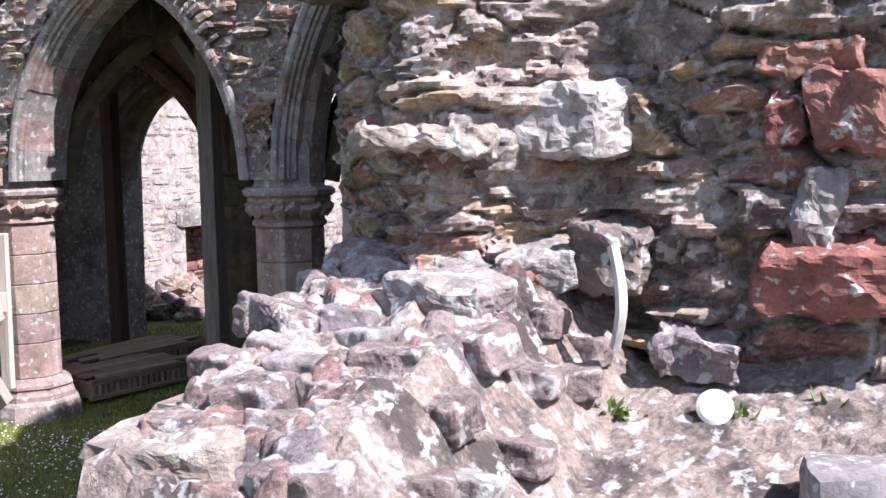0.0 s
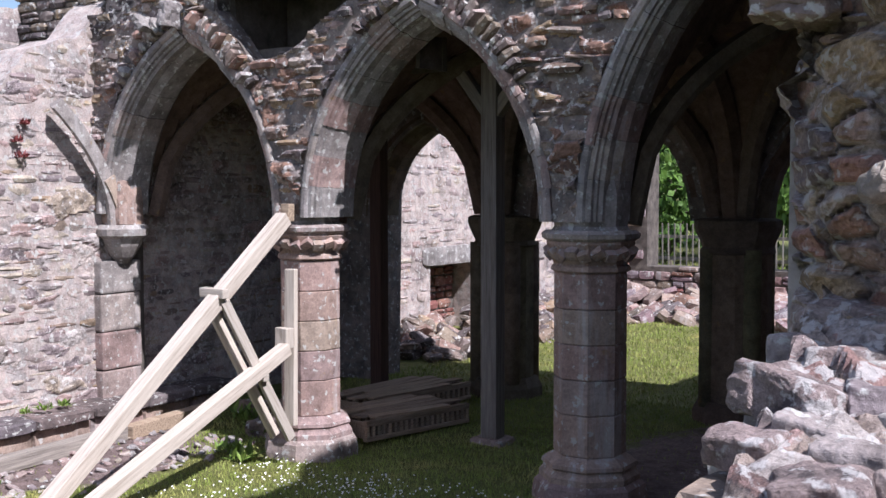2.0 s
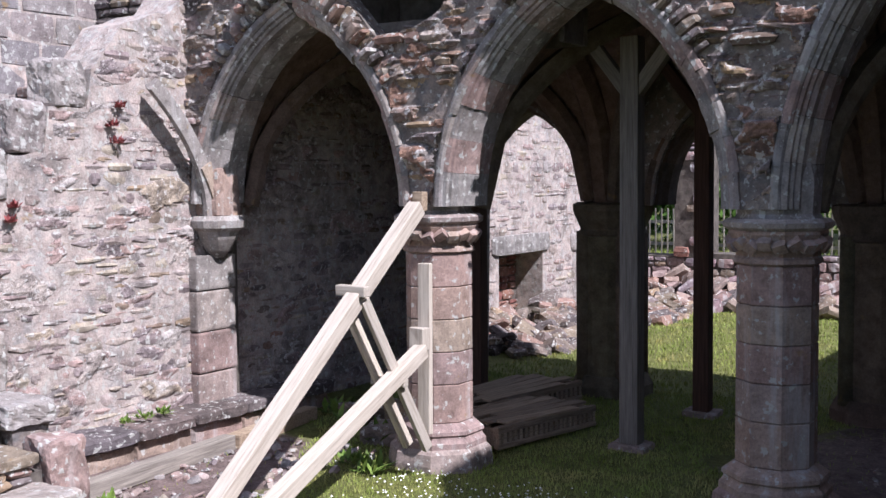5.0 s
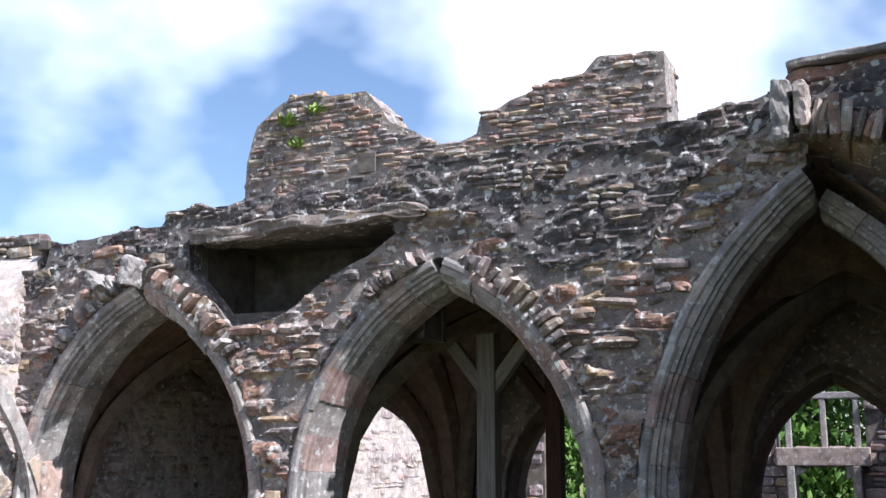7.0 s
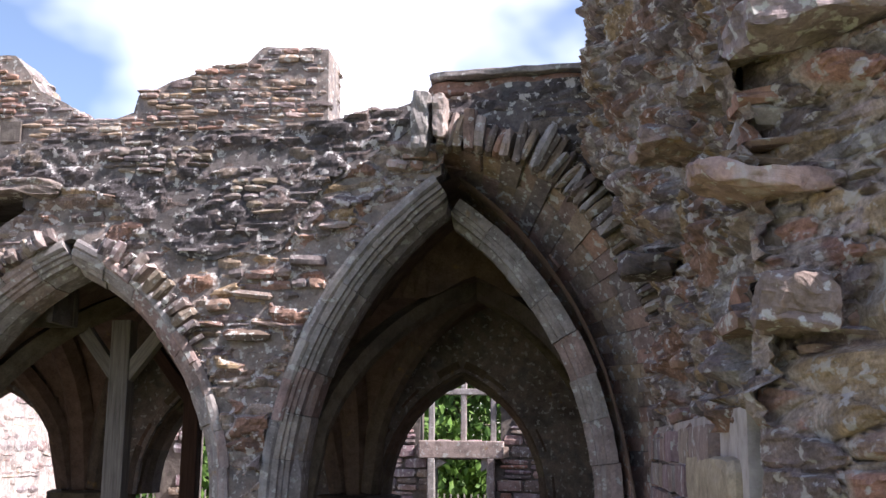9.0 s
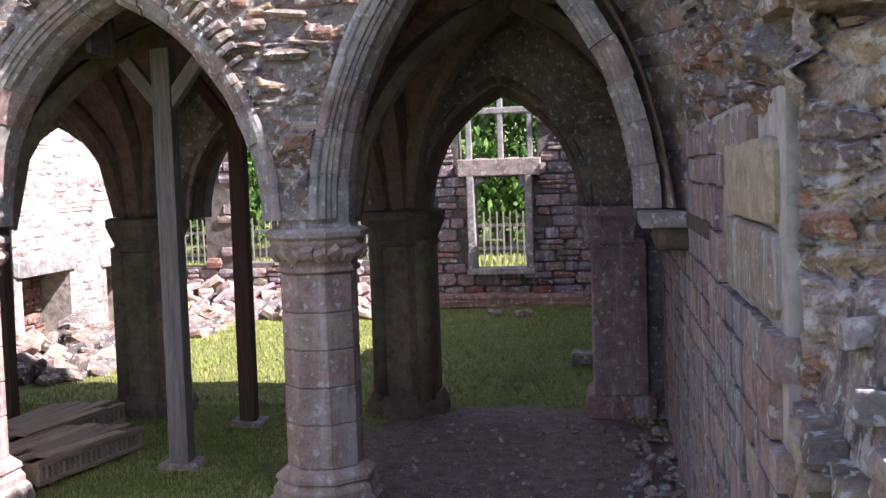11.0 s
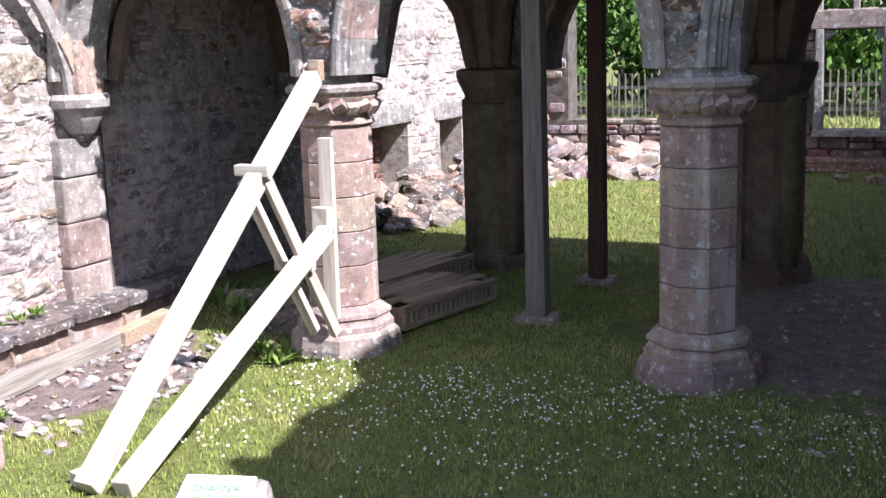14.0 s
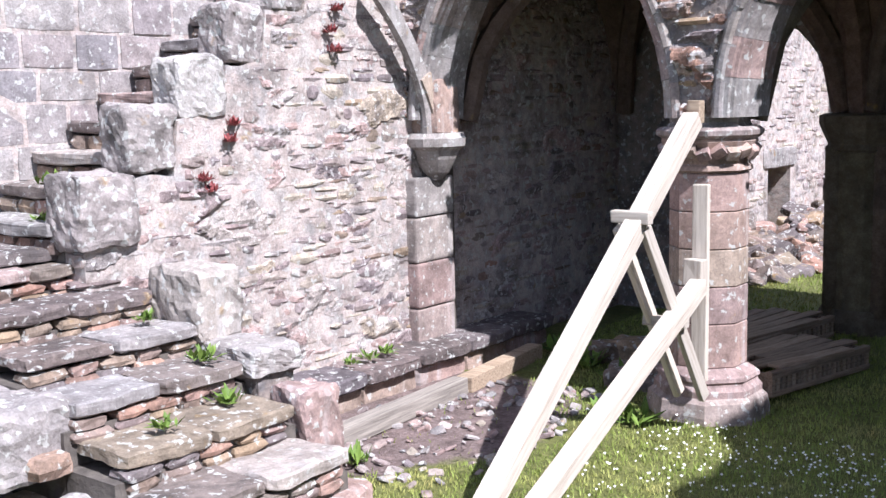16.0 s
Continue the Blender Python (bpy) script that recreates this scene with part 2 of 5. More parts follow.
def torn_mat(name, palette, mortar, lichen, crust):
    """Broken wall core: each stone its own colour, mortar in the joints, crust and lichen over both."""
    m, nt, bsdf = node_mat(name, 0.95)
    pos = world_pos(nt)
    tint = nt.nodes.new("ShaderNodeAttribute")
    tint.attribute_name = "tint"
    joint = nt.nodes.new("ShaderNodeAttribute")
    joint.attribute_name = "joint"
    n = len(palette)
    col = ramp_node(nt, tint.outputs["Fac"], [(i / n, c) for i, c in enumerate(palette)], "CONSTANT")
    fine = noise_node(nt, pos, 70.0, 6.0, 0.75)
    mid = noise_node(nt, pos, 14.0, 8.0, 0.7)
    patch = noise_node(nt, pos, 3.2, 6.0, 0.65)
    bed = math_node(nt, "ADD", joint.outputs["Fac"], math_node(nt, "MULTIPLY", math_node(nt, "SUBTRACT", patch, 0.5), 1.6))
    col = mix_node(nt, ramp_node(nt, bed, [(0.42, (0, 0, 0)), (0.70, (0.85, 0.85, 0.85))]), col, mortar)
    col = mix_node(nt, 0.85, col, ramp_node(nt, mid, [(0.32, (0.45, 0.43, 0.42)), (0.52, (0.95, 0.94, 0.93)), (0.70, (1.3, 1.27, 1.24))]), "MULTIPLY")
    col = mix_node(nt, 0.8, col, ramp_node(nt, fine, [(0.32, (0.5, 0.49, 0.48)), (0.62, (1.2, 1.2, 1.2))]), "MULTIPLY")
    dark = ramp_node(nt, noise_node(nt, pos, 4.6, 7.0, 0.7), [(0.50, (0, 0, 0)), (0.60, (crust,) * 3)])
    col = mix_node(nt, dark, col, (0.075, 0.065, 0.068))
    spots = ramp_node(nt, noise_node(nt, pos, 16.0, 5.0, 0.6), [(0.60 - 0.08 * lichen, (0, 0, 0)), (0.64 - 0.06 * lichen, (0.8, 0.8, 0.8))])
    col = mix_node(nt, spots, col, (0.60, 0.58, 0.57))
    nt.links.new(col, bsdf.inputs["Base Color"])
    bump_node(nt, bsdf, math_node(nt, "ADD", mid, math_node(nt, "MULTIPLY", fine, 0.6)), 1.0, 0.022)
    return m


TORN = torn_mat("torn_wall_core", [(0.40, 0.29, 0.24), (0.54, 0.46, 0.41), (0.43, 0.25, 0.20), (0.30, 0.24, 0.23), (0.50, 0.38, 0.26), (0.52, 0.42, 0.39), (0.36, 0.33, 0.33), (0.46, 0.29, 0.23)], (0.56, 0.48, 0.43), 0.55, 0.45)
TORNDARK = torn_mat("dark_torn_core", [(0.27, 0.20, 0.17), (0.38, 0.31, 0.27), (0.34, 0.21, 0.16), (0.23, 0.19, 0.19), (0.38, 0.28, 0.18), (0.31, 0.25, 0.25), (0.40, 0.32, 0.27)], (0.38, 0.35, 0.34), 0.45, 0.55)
TORNPALE = torn_mat("pale_weathered_rubble", [(0.42, 0.36, 0.34), (0.52, 0.46, 0.43), (0.32, 0.27, 0.28), (0.48, 0.36, 0.34), (0.46, 0.42, 0.41), (0.36, 0.29, 0.29), (0.50, 0.42, 0.34)], (0.54, 0.50, 0.48), 0.35, 0.55)
CRUSTBAND = torn_mat("black_crusted_masonry", [(0.13, 0.11, 0.11), (0.19, 0.15, 0.14), (0.10, 0.09, 0.095), (0.16, 0.14, 0.14), (0.22, 0.18, 0.15)], (0.15, 0.14, 0.145), 0.35, 0.8)
TORNCRUST = torn_mat("lichen_crusted_rubble", [(0.36, 0.29, 0.28), (0.50, 0.45, 0.43), (0.38, 0.25, 0.23), (0.28, 0.24, 0.25), (0.46, 0.38, 0.34), (0.42, 0.29, 0.27)], (0.40, 0.33, 0.29), 0.7, 0.85)


# ---- builders ----
def mesh_from(name, verts, faces, material, smooth=False):
    me = bpy.data.meshes.new(name)
    me.from_pydata([tuple(v) for v in verts], [], faces)
    me.materials.append(material)
    if smooth:
        me.shade_smooth()
    return me


def part(name, me, parent=None, label="", m=None):
    ob = new(name, me)
    if parent is not None:
        ob.parent = parent
    if m is not None:
        ob.matrix_basis = m
    if label:
        ob["label"] = label
    return ob


def empty(name, label, category, group="", kind="", m=None):
    ob = new(name)
    ob.empty_display_size = 0.1
    if m is not None:
        ob.matrix_basis = m
    return tagged(ob, label, category, group, kind)


def chip(seed, rounding=0.16, jitter=0.10):
    """A rough stone in the unit cube: 26 points on its skin, corners rounded off, faces uneven."""
    rng = random.Random(seed)
    index, verts = {}, []
    for i in range(3):
        for j in range(3):
            for k in range(3):
                if (i, j, k) == (1, 1, 1):
                    continue
                p = Vector((i - 1, j - 1, k - 1)) * 0.5
                edge = (i != 1) + (j != 1) + (k != 1)
                p *= 1 - rounding * (edge - 1) * 0.55
                p += Vector((rng.uniform(-1, 1), rng.uniform(-1, 1), rng.uniform(-1, 1))) * jitter * 0.5
                index[i, j, k] = len(verts)
                verts.append(p)
    faces = []
    for axis in range(3):
        for side in (0, 2):
            for a in range(2):
                for b in range(2):
                    q = []
                    for da, db in ((0, 0), (1, 0), (1, 1), (0, 1)):
                        key = [0, 0, 0]
                        key[axis], key[(axis + 1) % 3], key[(axis + 2) % 3] = side, a + da, b + db
                        q.append(index[tuple(key)])
                    faces.append(q if side == 2 else q[::-1])
    return np.array([tuple(v) for v in verts]), faces


CHIPS = [chip(i) for i in range(14)]
BLOCKS = [chip(100 + i, 0.07, 0.03) for i in range(8)]
CHIP_MESHES = {}


def chip_mesh(name, i, material, blocks=False):
    key = (name, i, material.name, blocks)
    if key not in CHIP_MESHES:
        v, f = (BLOCKS if blocks else CHIPS)[i]
        CHIP_MESHES[key] = mesh_from(name, v, f, material)
    return CHIP_MESHES[key]


class Heap:
    """Many stones joined into one mesh."""

    def __init__(self):
        self.verts, self.faces, self.n = [], [], 0

    def add(self, i, m, blocks=False):
        v, f = (BLOCKS if blocks else CHIPS)[i]
        a = np.array(m)
        self.verts.append(v @ a[:3, :3].T + a[:3, 3])
        self.faces += [[q + self.n for q in p] for p in f]
        self.n += len(v)

    def mesh(self, name, material):
        return mesh_from(name, np.concatenate(self.verts), self.faces, material)


PIECES = []


def lay_stones(parent, material, origin, u, n, length, height, inside, w=(0.16, 0.42), h=(0.06, 0.15), depth=0.16, proud=0.02,
               near=None, seed=1, blocks=False, tilt=2.0, gap=0.012, limit=280, name="stone", extra=()):
    """Courses of stones on a wall face. origin: the low corner; u: along; n: outwards. inside(s, z): is there wall here.
    The stones for which near(s, z) holds become parts of their own, up to the limit; the rest is one mesh."""
    rng = random.Random(seed)
    u, n, up = Vector(u).normalized(), Vector(n).normalized(), Vector((0, 0, 1))
    basis = Matrix((u, -n, up)).transposed().to_4x4()
    heaps, z, count = {}, 0.0, 0
    kinds = BLOCKS if blocks else CHIPS
    mats = [material] * 12 + list(extra)
    while z < height:
        ch = rng.uniform(*h)
        s = -rng.uniform(0, w[0])
        while s < length:
            sw = rng.uniform(*w)
            split = not blocks and ch > 0.10 and rng.random() < 0.3
            for zz, hh in (((z, ch * 0.5), (z + ch * 0.5, ch * 0.5)) if split else ((z, ch),)):
                cs, cz = s + sw / 2, zz + hh / 2
                if 0 <= cs <= length and inside(cs, cz) and inside(cs - sw * 0.4, cz) and inside(cs + sw * 0.4, cz):
                    p = Vector(origin) + u * cs + up * cz + n * (rng.uniform(-1, 1) * proud - depth * 0.5 + 0.02)
                    m = Matrix.Translation(p) @ basis @ pose(0, 0, 0, rng.uniform(-tilt, tilt), rng.uniform(-tilt, tilt), rng.uniform(-tilt, tilt)) \
                        @ Matrix.Diagonal((sw - gap, depth, (hh - gap) * rng.uniform(0.92, 1.04), 1))
                    i, mat = rng.randrange(len(kinds)), mats[rng.randrange(len(mats))]
                    if near and near(cs, cz) and count < limit:
                        count += 1
                        PIECES.append((name, i, mat, blocks, parent, m))
                    else:
                        heaps.setdefault(mat.name, (Heap(), mat))[0].add(i, m, blocks)
            s += sw
        z += ch
    for heap, mat in heaps.values():
        ob = part("stonework", heap.mesh("stonework", mat), parent)
        ob["kind"] = "stuff"


def slab(name, origin, u, n, us, lo, hi, thick, material, parent=None):
    """A wall core cut by a lower and an upper outline: thick metres deep behind the face."""
    u, n = Vector(u).normalized(), Vector(n).normalized()
    o = Vector(origin)
    verts, faces = [], []
    for a, b in zip(us[:-1], us[1:]):
        if min(hi(a + 1e-4) - lo(a + 1e-4), hi(b - 1e-4) - lo(b - 1e-4)) <= 0.004:
            continue
        k = len(verts)
        for s, e in ((a, 1e-4), (b, -1e-4)):
            for z in (lo(s + e), hi(s + e)):
                for d in (0, -thick):
                    p = o + u * s + n * d
                    verts.append((p.x, p.y, p.z + z))
        faces += [(k + q[0], k + q[1], k + q[2], k + q[3]) for q in ((0, 4, 6, 2), (1, 3, 7, 5), (2, 6, 7, 3), (0, 1, 5, 4), (0, 2, 3, 1), (4, 5, 7, 6))]
    return part(name, mesh_from(name, verts, faces, material), parent)


def box_mesh(name, sx, sy, sz, material, bevel=0.006, jitter=0.0, seed=0):
    bm = bmesh.new()
    bmesh.ops.create_cube(bm, size=1.0)
    rng = random.Random(seed)
    for v in bm.verts:
        v.co = Vector((v.co.x * sx, v.co.y * sy, v.co.z * sz)) + Vector([rng.uniform(-jitter, jitter) for _ in range(3)])
    if bevel:
        bmesh.ops.bevel(bm, geom=bm.edges[:], offset=bevel, segments=2, affect="EDGES", profile=0.6)
    me = bpy.data.meshes.new(name)
    bm.to_mesh(me)
    bm.free()
    me.materials.append(material)
    return me


def rough_block(name, sx, sy, sz, material, seed=0, cuts=5, amount=0.02):
    """A worn block: a finely cut box, edges rounded, faces uneven."""
    bm = bmesh.new()
    bmesh.ops.create_cube(bm, size=1.0)
    bmesh.ops.subdivide_edges(bm, edges=bm.edges[:], cuts=cuts, use_grid_fill=True)
    for v in bm.verts:
        c = v.co.copy()
        r = (abs(c.x) ** 11 + abs(c.y) ** 11 + abs(c.z) ** 11) ** (1 / 11)
        c = c * (0.5 / max(r, 1e-6)) if r > 0.5 else c
        p = Vector((c.x * sx, c.y * sy, c.z * sz))
        q = p * 5 + Vector((seed * 3.7, seed * 1.3, 0))
        v.co = p + noise.noise_vector(q) * amount + noise.noise_vector(q * 3.1) * amount * 0.6 + noise.noise_vector(q * 8.3) * amount * 0.35
    me = bpy.data.meshes.new(name)
    bm.to_mesh(me)
    bm.free()
    me.materials.append(material)
    return me


def beam_pose(a, b, roll=0):
    """A pose at the middle of a to b with z along it."""
    a, b = Vector(a), Vector(b)
    return Matrix.Translation((a + b) / 2) @ (b - a).to_track_quat("Z", "Y").to_matrix().to_4x4() @ pose(0, 0, 0, 0, 0, roll)


def arch_side(a, h):
    """Radius of a pointed arch of half span a and rise h."""
    return (a * a + h * h) / (2 * a)


def arch_z(x, xc, a, h, z0):
    """Height of the pointed arch's curve above x, or z0 outside."""
    d = abs(x - xc)
    if d >= a:
        return z0
    r = arch_side(a, h)
    return z0 + math.sqrt(max(r * r - (d + r - a) ** 2, 0))


def arch_point(f, side, xc, a, h, z0, off=0.0):
    """A point and its outward direction on one side (-1, 1) of the arch, f from springing 0 to apex 1."""
    r = arch_side(a, h)
    end = math.asin(min(h / r, 1))
    t = f * end
    cx = xc - side * (r - a)
    d = Vector((side * math.cos(t), 0, math.sin(t)))
    return Vector((cx, 0, z0)) + d * (r + off), d


def arch_ring(parent, name, xc, a, h, z0, y0, y1, profile, material, pieces, sides=(-1, 1), label="", gap=0.006, f0=0.0, f1=1.0, seed=0):
    """Moulded voussoirs along a pointed arch. profile: (outward offset, depth 0..1 from y0 to y1) round the section."""
    rng = random.Random(seed)
    for side in sides:
        for k in range(pieces):
            fa, fb = f0 + (f1 - f0) * k / pieces, f0 + (f1 - f0) * (k + 1) / pieces
            verts, faces, m, steps = [], [], len(profile), 4
            shift = rng.uniform(-0.006, 0.006)
            for j in range(steps + 1):
                f = fa + (fb - fa) * (j / steps * (1 - gap * 2) + gap)
                for off, dep in profile:
                    p, d = arch_point(f, side, xc, a, h, z0, off + shift + 0.004 * noise.noise(Vector((f * 25, off * 30, xc))))
                    if side * (p.x - xc) < 0:
                        p.x = xc
                    verts.append((p.x, y0 + (y1 - y0) * dep + shift, p.z))
            for j in range(steps):
                for i in range(m):
                    q = (j * m + i, j * m + (i + 1) % m, (j + 1) * m + (i + 1) % m, (j + 1) * m + i)
                    faces.append(q if side < 0 else q[::-1])
            faces += [tuple(range(m))[::-1] if side < 0 else tuple(range(m)), tuple(range(steps * m, (steps + 1) * m)) if side < 0 else tuple(range(steps * m, (steps + 1) * m))[::-1]]
            part(name, mesh_from(name, verts, faces, material), parent, label)


def lathe8(profile, material, name, sides=8, turn=22.5, smooth=False):
    """An upright of octagonal section from (radius, height) pairs."""
    verts, faces = [], []
    for r, z in profile:
        for i in range(sides):
            t = radians(turn + 360 * i / sides)
            verts.append((r * math.cos(t), r * math.sin(t), z))
    for j in range(len(profile) - 1):
        for i in range(sides):
            faces.append((j * sides + i, j * sides + (i + 1) % sides, (j + 1) * sides + (i + 1) % sides, (j + 1) * sides + i))
    faces += [tuple(range(sides))[::-1], tuple(range((len(profile) - 1) * sides, len(profile) * sides))]
    return mesh_from(name, verts, faces, material, smooth)


def relief(p, tilt_axis=1):
    """Stones bedded in a torn face: how far a point stands out, its stone's random number, how near it is to a joint."""
    d, c = noise.voronoi(p)
    rnd = noise.noise(c[0] * 5.37) * 0.9 + 0.5
    rnd2 = noise.noise(c[0] * 7.91 + Vector((9, 4, 1))) * 0.9 + 0.5
    edge = min(1.0, (d[1] - d[0]) * 4.0)
    body = edge ** 0.45 * (0.15 + 0.95 * rnd)
    body += (p[tilt_axis] - c[0][tilt_axis]) * 0.45 * edge + (p[0] - c[0][0]) * (rnd2 - 0.5) * 0.6 * edge
    return body, min(0.999, max(0.0, rnd2)), 1.0 - edge


def tinted(name, verts, faces, tints, joints, material):
    me = mesh_from(name, verts, faces, material)
    me.attributes.new("tint", "FLOAT", "POINT").data.foreach_set("value", tints)
    me.attributes.new("joint", "FLOAT", "POINT").data.foreach_set("value", joints)
    return me


def rough_face(name, parent, origin, u, n, length, height, shape, material, step=0.03, amount=0.06, seed=0, grain=(6.0, 13.0), keep=None):
    """A torn wall face: a close net pushed out in stones, ledges and hollows."""
    u, n, o = Vector(u).normalized(), Vector(n).normalized(), Vector(origin)
    nu, nz = int(length / step), int(height / step)
    verts, tints, joints = [], [], []
    for j in range(nz + 1):
        for i in range(nu + 1):
            a, z = length * i / nu, height * j / nz
            q = Vector((a * 2.2 + seed, z * 4.5, seed))
            warp = noise.noise(q * 1.7) * 0.5
            big = noise.noise(q * 0.8 + Vector((3, 1, 0))) > 0.08
            k = 0.5 if big else 1.0
            body, tint, joint = relief(Vector((a * grain[0] * k + warp, z * grain[1] * k + noise.noise(q * 1.1) * 0.7, seed * 1.7)))
            d = shape(a, z) + amount * ((1.5 if big else 1.0) * body - 0.4 + 0.9 * noise.noise(q) + 0.35 * noise.noise(q * 4.3) + 0.22 * noise.noise(q * 11) + 0.14 * noise.noise(q * 23))
            p = o + u * a + n * d
            verts.append((p.x, p.y, p.z + z))
            tints.append(tint)
            joints.append(joint)
    faces = [(j * (nu + 1) + i, j * (nu + 1) + i + 1, (j + 1) * (nu + 1) + i + 1, (j + 1) * (nu + 1) + i) for j in range(nz) for i in range(nu)
             if keep is None or all(keep(length * (i + e) / nu, height * (j + g) / nz) for e in (0, 1) for g in (0, 1))]
    return part(name, tinted(name, verts, faces, tints, joints, material), parent)


# ---- ground ----
def ground_z(x, y):
    z = 0.5 * max(0.0, min(1.0, (-3.2 - y) / 2.6)) ** 1.2
    z += 0.35 * max(0.0, min(1.0, (y - 13) / 12))
    return z + 0.03 * noise.noise(Vector((x * 0.7, y * 0.7, 3))) + 0.012 * noise.noise(Vector((x * 3, y * 3, 5)))


def build_ground():
    xs = [-1500, -400, -120, -50, -25, -14] + [-9 + 0.2 * i for i in range(90)] + [14, 25, 50, 120, 400, 1500]
    ys = [-1500, -400, -120, -50, -25, -14] + [-9 + 0.2 * i for i in range(120)] + [20, 30, 50, 120, 400, 1500]
    verts = [(x, y, ground_z(x, y)) for y in ys for x in xs]
    n = len(xs)
    faces = [(j * n + i, j * n + i + 1, (j + 1) * n + i + 1, (j + 1) * n + i) for j in range(len(ys) - 1) for i in range(n - 1)]
    tagged(part("ground", mesh_from("ground", verts, faces, GROUND, True)), "grassy ground with patches of bare trodden earth", "ground", kind="structure")


build_ground()

# ---- the arcade ----
SPRING = 1.93
ARCHES = [(-3.70, 0.98, 1.50), (-1.27, 0.99, 1.52), (1.12, 0.97, 1.92)]
FRONT, BACK = -0.22, 0.30


def outline(points):
    """A stepped or sloping outline through (s, z) pairs, with a rough edge."""
    def f(s):
        z = points[-1][1]
        if s <= points[0][0]:
            z = points[0][1]
        else:
            for (a, za), (b, zb) in zip(points, points[1:]):
                if a <= s <= b:
                    z = za + (zb - za) * (s - a) / max(b - a, 1e-6)
                    break
        return z + 0.05 * noise.noise(Vector((s * 4.1, z * 1.3, 1.7)))
    return f


def steps(a, b, d):
    n = max(2, int(abs(b - a) / d))
    return [a + (b - a) * i / n for i in range(n + 1)]


arcade_top = outline([(-4.9, 3.70), (-4.62, 3.72), (-4.6, 3.92), (-3.52, 3.96), (-3.5, 4.08), (-2.8, 4.10), (-1.3, 4.26), (0.3, 4.30), (0.9, 4.42), (1.6, 4.55), (2.4, 4.6)])


TORN_ARCH = [(1.06, 4.12), (1.35, 4.09), (1.62, 4.00), (1.80, 3.88), (1.95, 3.72), (2.14, 3.46), (2.28, 3.22), (2.38, 2.98)]


def arcade_low(x, extra=0.10):
    for xc, a, h in ARCHES:
        if x > 1.12 and xc > 1:
            for (xa, za), (xb, zb) in zip(TORN_ARCH, TORN_ARCH[1:]):
                if xa <= x <= xb:
                    return za + (zb - za) * (x - xa) / (xb - xa) + extra - 0.10
            return 2.98
        if abs(x - xc) < a + extra:
            return arch_z(x, xc, a + extra, h + extra * 1.25, SPRING)
    return SPRING


def front_hi(x):
    """The outer leaf has fallen away over the haunches of the first two arches and over the third."""
    pts = [(-4.9, 3.4), (-4.3, 3.75), (-3.9, 3.85), (-3.3, 3.62), (-2.9, 3.2), (-2.55, 3.2), (-2.2, 3.42), (-1.8, 3.6), (-1.4, 3.9), (-1.0, 3.85), (-0.55, 3.45), (0.1, 3.5), (0.4, 3.9), (0.95, 4.3), (1.0, 4.2), (1.3, 4.0), (2.0, 3.1), (2.4, 2.9)]
    return outline(pts)(x)


arcade = empty("wall_arcade", "ruined stone arcade of three pointed arches with a broken rubble top", "wall", kind="structure")
us = steps(-4.85, 2.36, 0.035)
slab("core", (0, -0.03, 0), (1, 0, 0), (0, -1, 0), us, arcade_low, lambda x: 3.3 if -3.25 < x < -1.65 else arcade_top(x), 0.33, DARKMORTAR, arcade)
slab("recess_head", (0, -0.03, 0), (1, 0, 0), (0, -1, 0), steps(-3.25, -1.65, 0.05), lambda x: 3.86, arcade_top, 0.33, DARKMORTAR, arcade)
# sheets behind the opening in dark mortar colour, which deepens the hollow's shade
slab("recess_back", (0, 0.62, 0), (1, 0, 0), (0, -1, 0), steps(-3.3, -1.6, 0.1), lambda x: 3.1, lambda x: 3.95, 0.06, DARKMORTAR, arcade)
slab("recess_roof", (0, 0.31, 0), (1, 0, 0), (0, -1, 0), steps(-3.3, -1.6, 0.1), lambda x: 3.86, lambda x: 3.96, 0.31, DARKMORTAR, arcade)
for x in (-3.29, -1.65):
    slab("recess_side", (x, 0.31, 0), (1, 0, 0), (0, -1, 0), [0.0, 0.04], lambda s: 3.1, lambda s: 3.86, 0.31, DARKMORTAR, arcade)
part("ledge", rough_block("ledge", 1.92, 0.50, 0.10, DARKWALL, 4, 14, 0.04), arcade, "long dark overhanging ledge stone", m=pose(-2.3, -0.07, 3.89, 5, -1.0, 0))
slab("outer_leaf", (0, FRONT + 0.005, 0), (1, 0, 0), (0, -1, 0), us, arcade_low, front_hi, 0.18, RUBBLECORE, arcade)
slab("upper_band", (0, FRONT - 0.008, 0), (1, 0, 0), (0, -1, 0), us, lambda x: max(3.88, front_hi(x)) if -3.3 < x < -1.6 else max(front_hi(x) - 0.02, arcade_low(x)), lambda x: arcade_top(x) - 0.01, 0.18, DARKCORE, arcade)
lay_stones(arcade, RUBBLE, (-4.85, FRONT, SPRING), (1, 0, 0), (0, -1, 0), 7.2, 2.6,
           lambda s, z: noise.noise(Vector((s * 2.9, z * 3.3, 5))) > -0.08 and arcade_low(s - 4.85, 0.15) < z + SPRING < front_hi(s - 4.85) + 0.03, w=(0.09, 0.30), h=(0.03, 0.09), depth=0.2, proud=0.045, tilt=8, gap=0.006,
           near=lambda s, z: s > 3.4, seed=3, extra=(PALEWALL, DARKWALL, DARKWALL, DARKWALL))
lay_stones(arcade, DARKWALL, (-4.85, -0.05, SPRING), (1, 0, 0), (0, -1, 0), 7.2, 2.9,
           lambda s, z: max(front_hi(s - 4.85) - 0.03, arcade_low(s - 4.85, 0.15)) < z + SPRING < 3.86 and -3.4 < s - 4.85 < -1.5 and not (-3.25 < s - 4.85 < -1.65 and z + SPRING > 3.28), w=(0.08, 0.24), h=(0.03, 0.08), depth=0.16, proud=0.03, tilt=6, gap=0.004, seed=4)
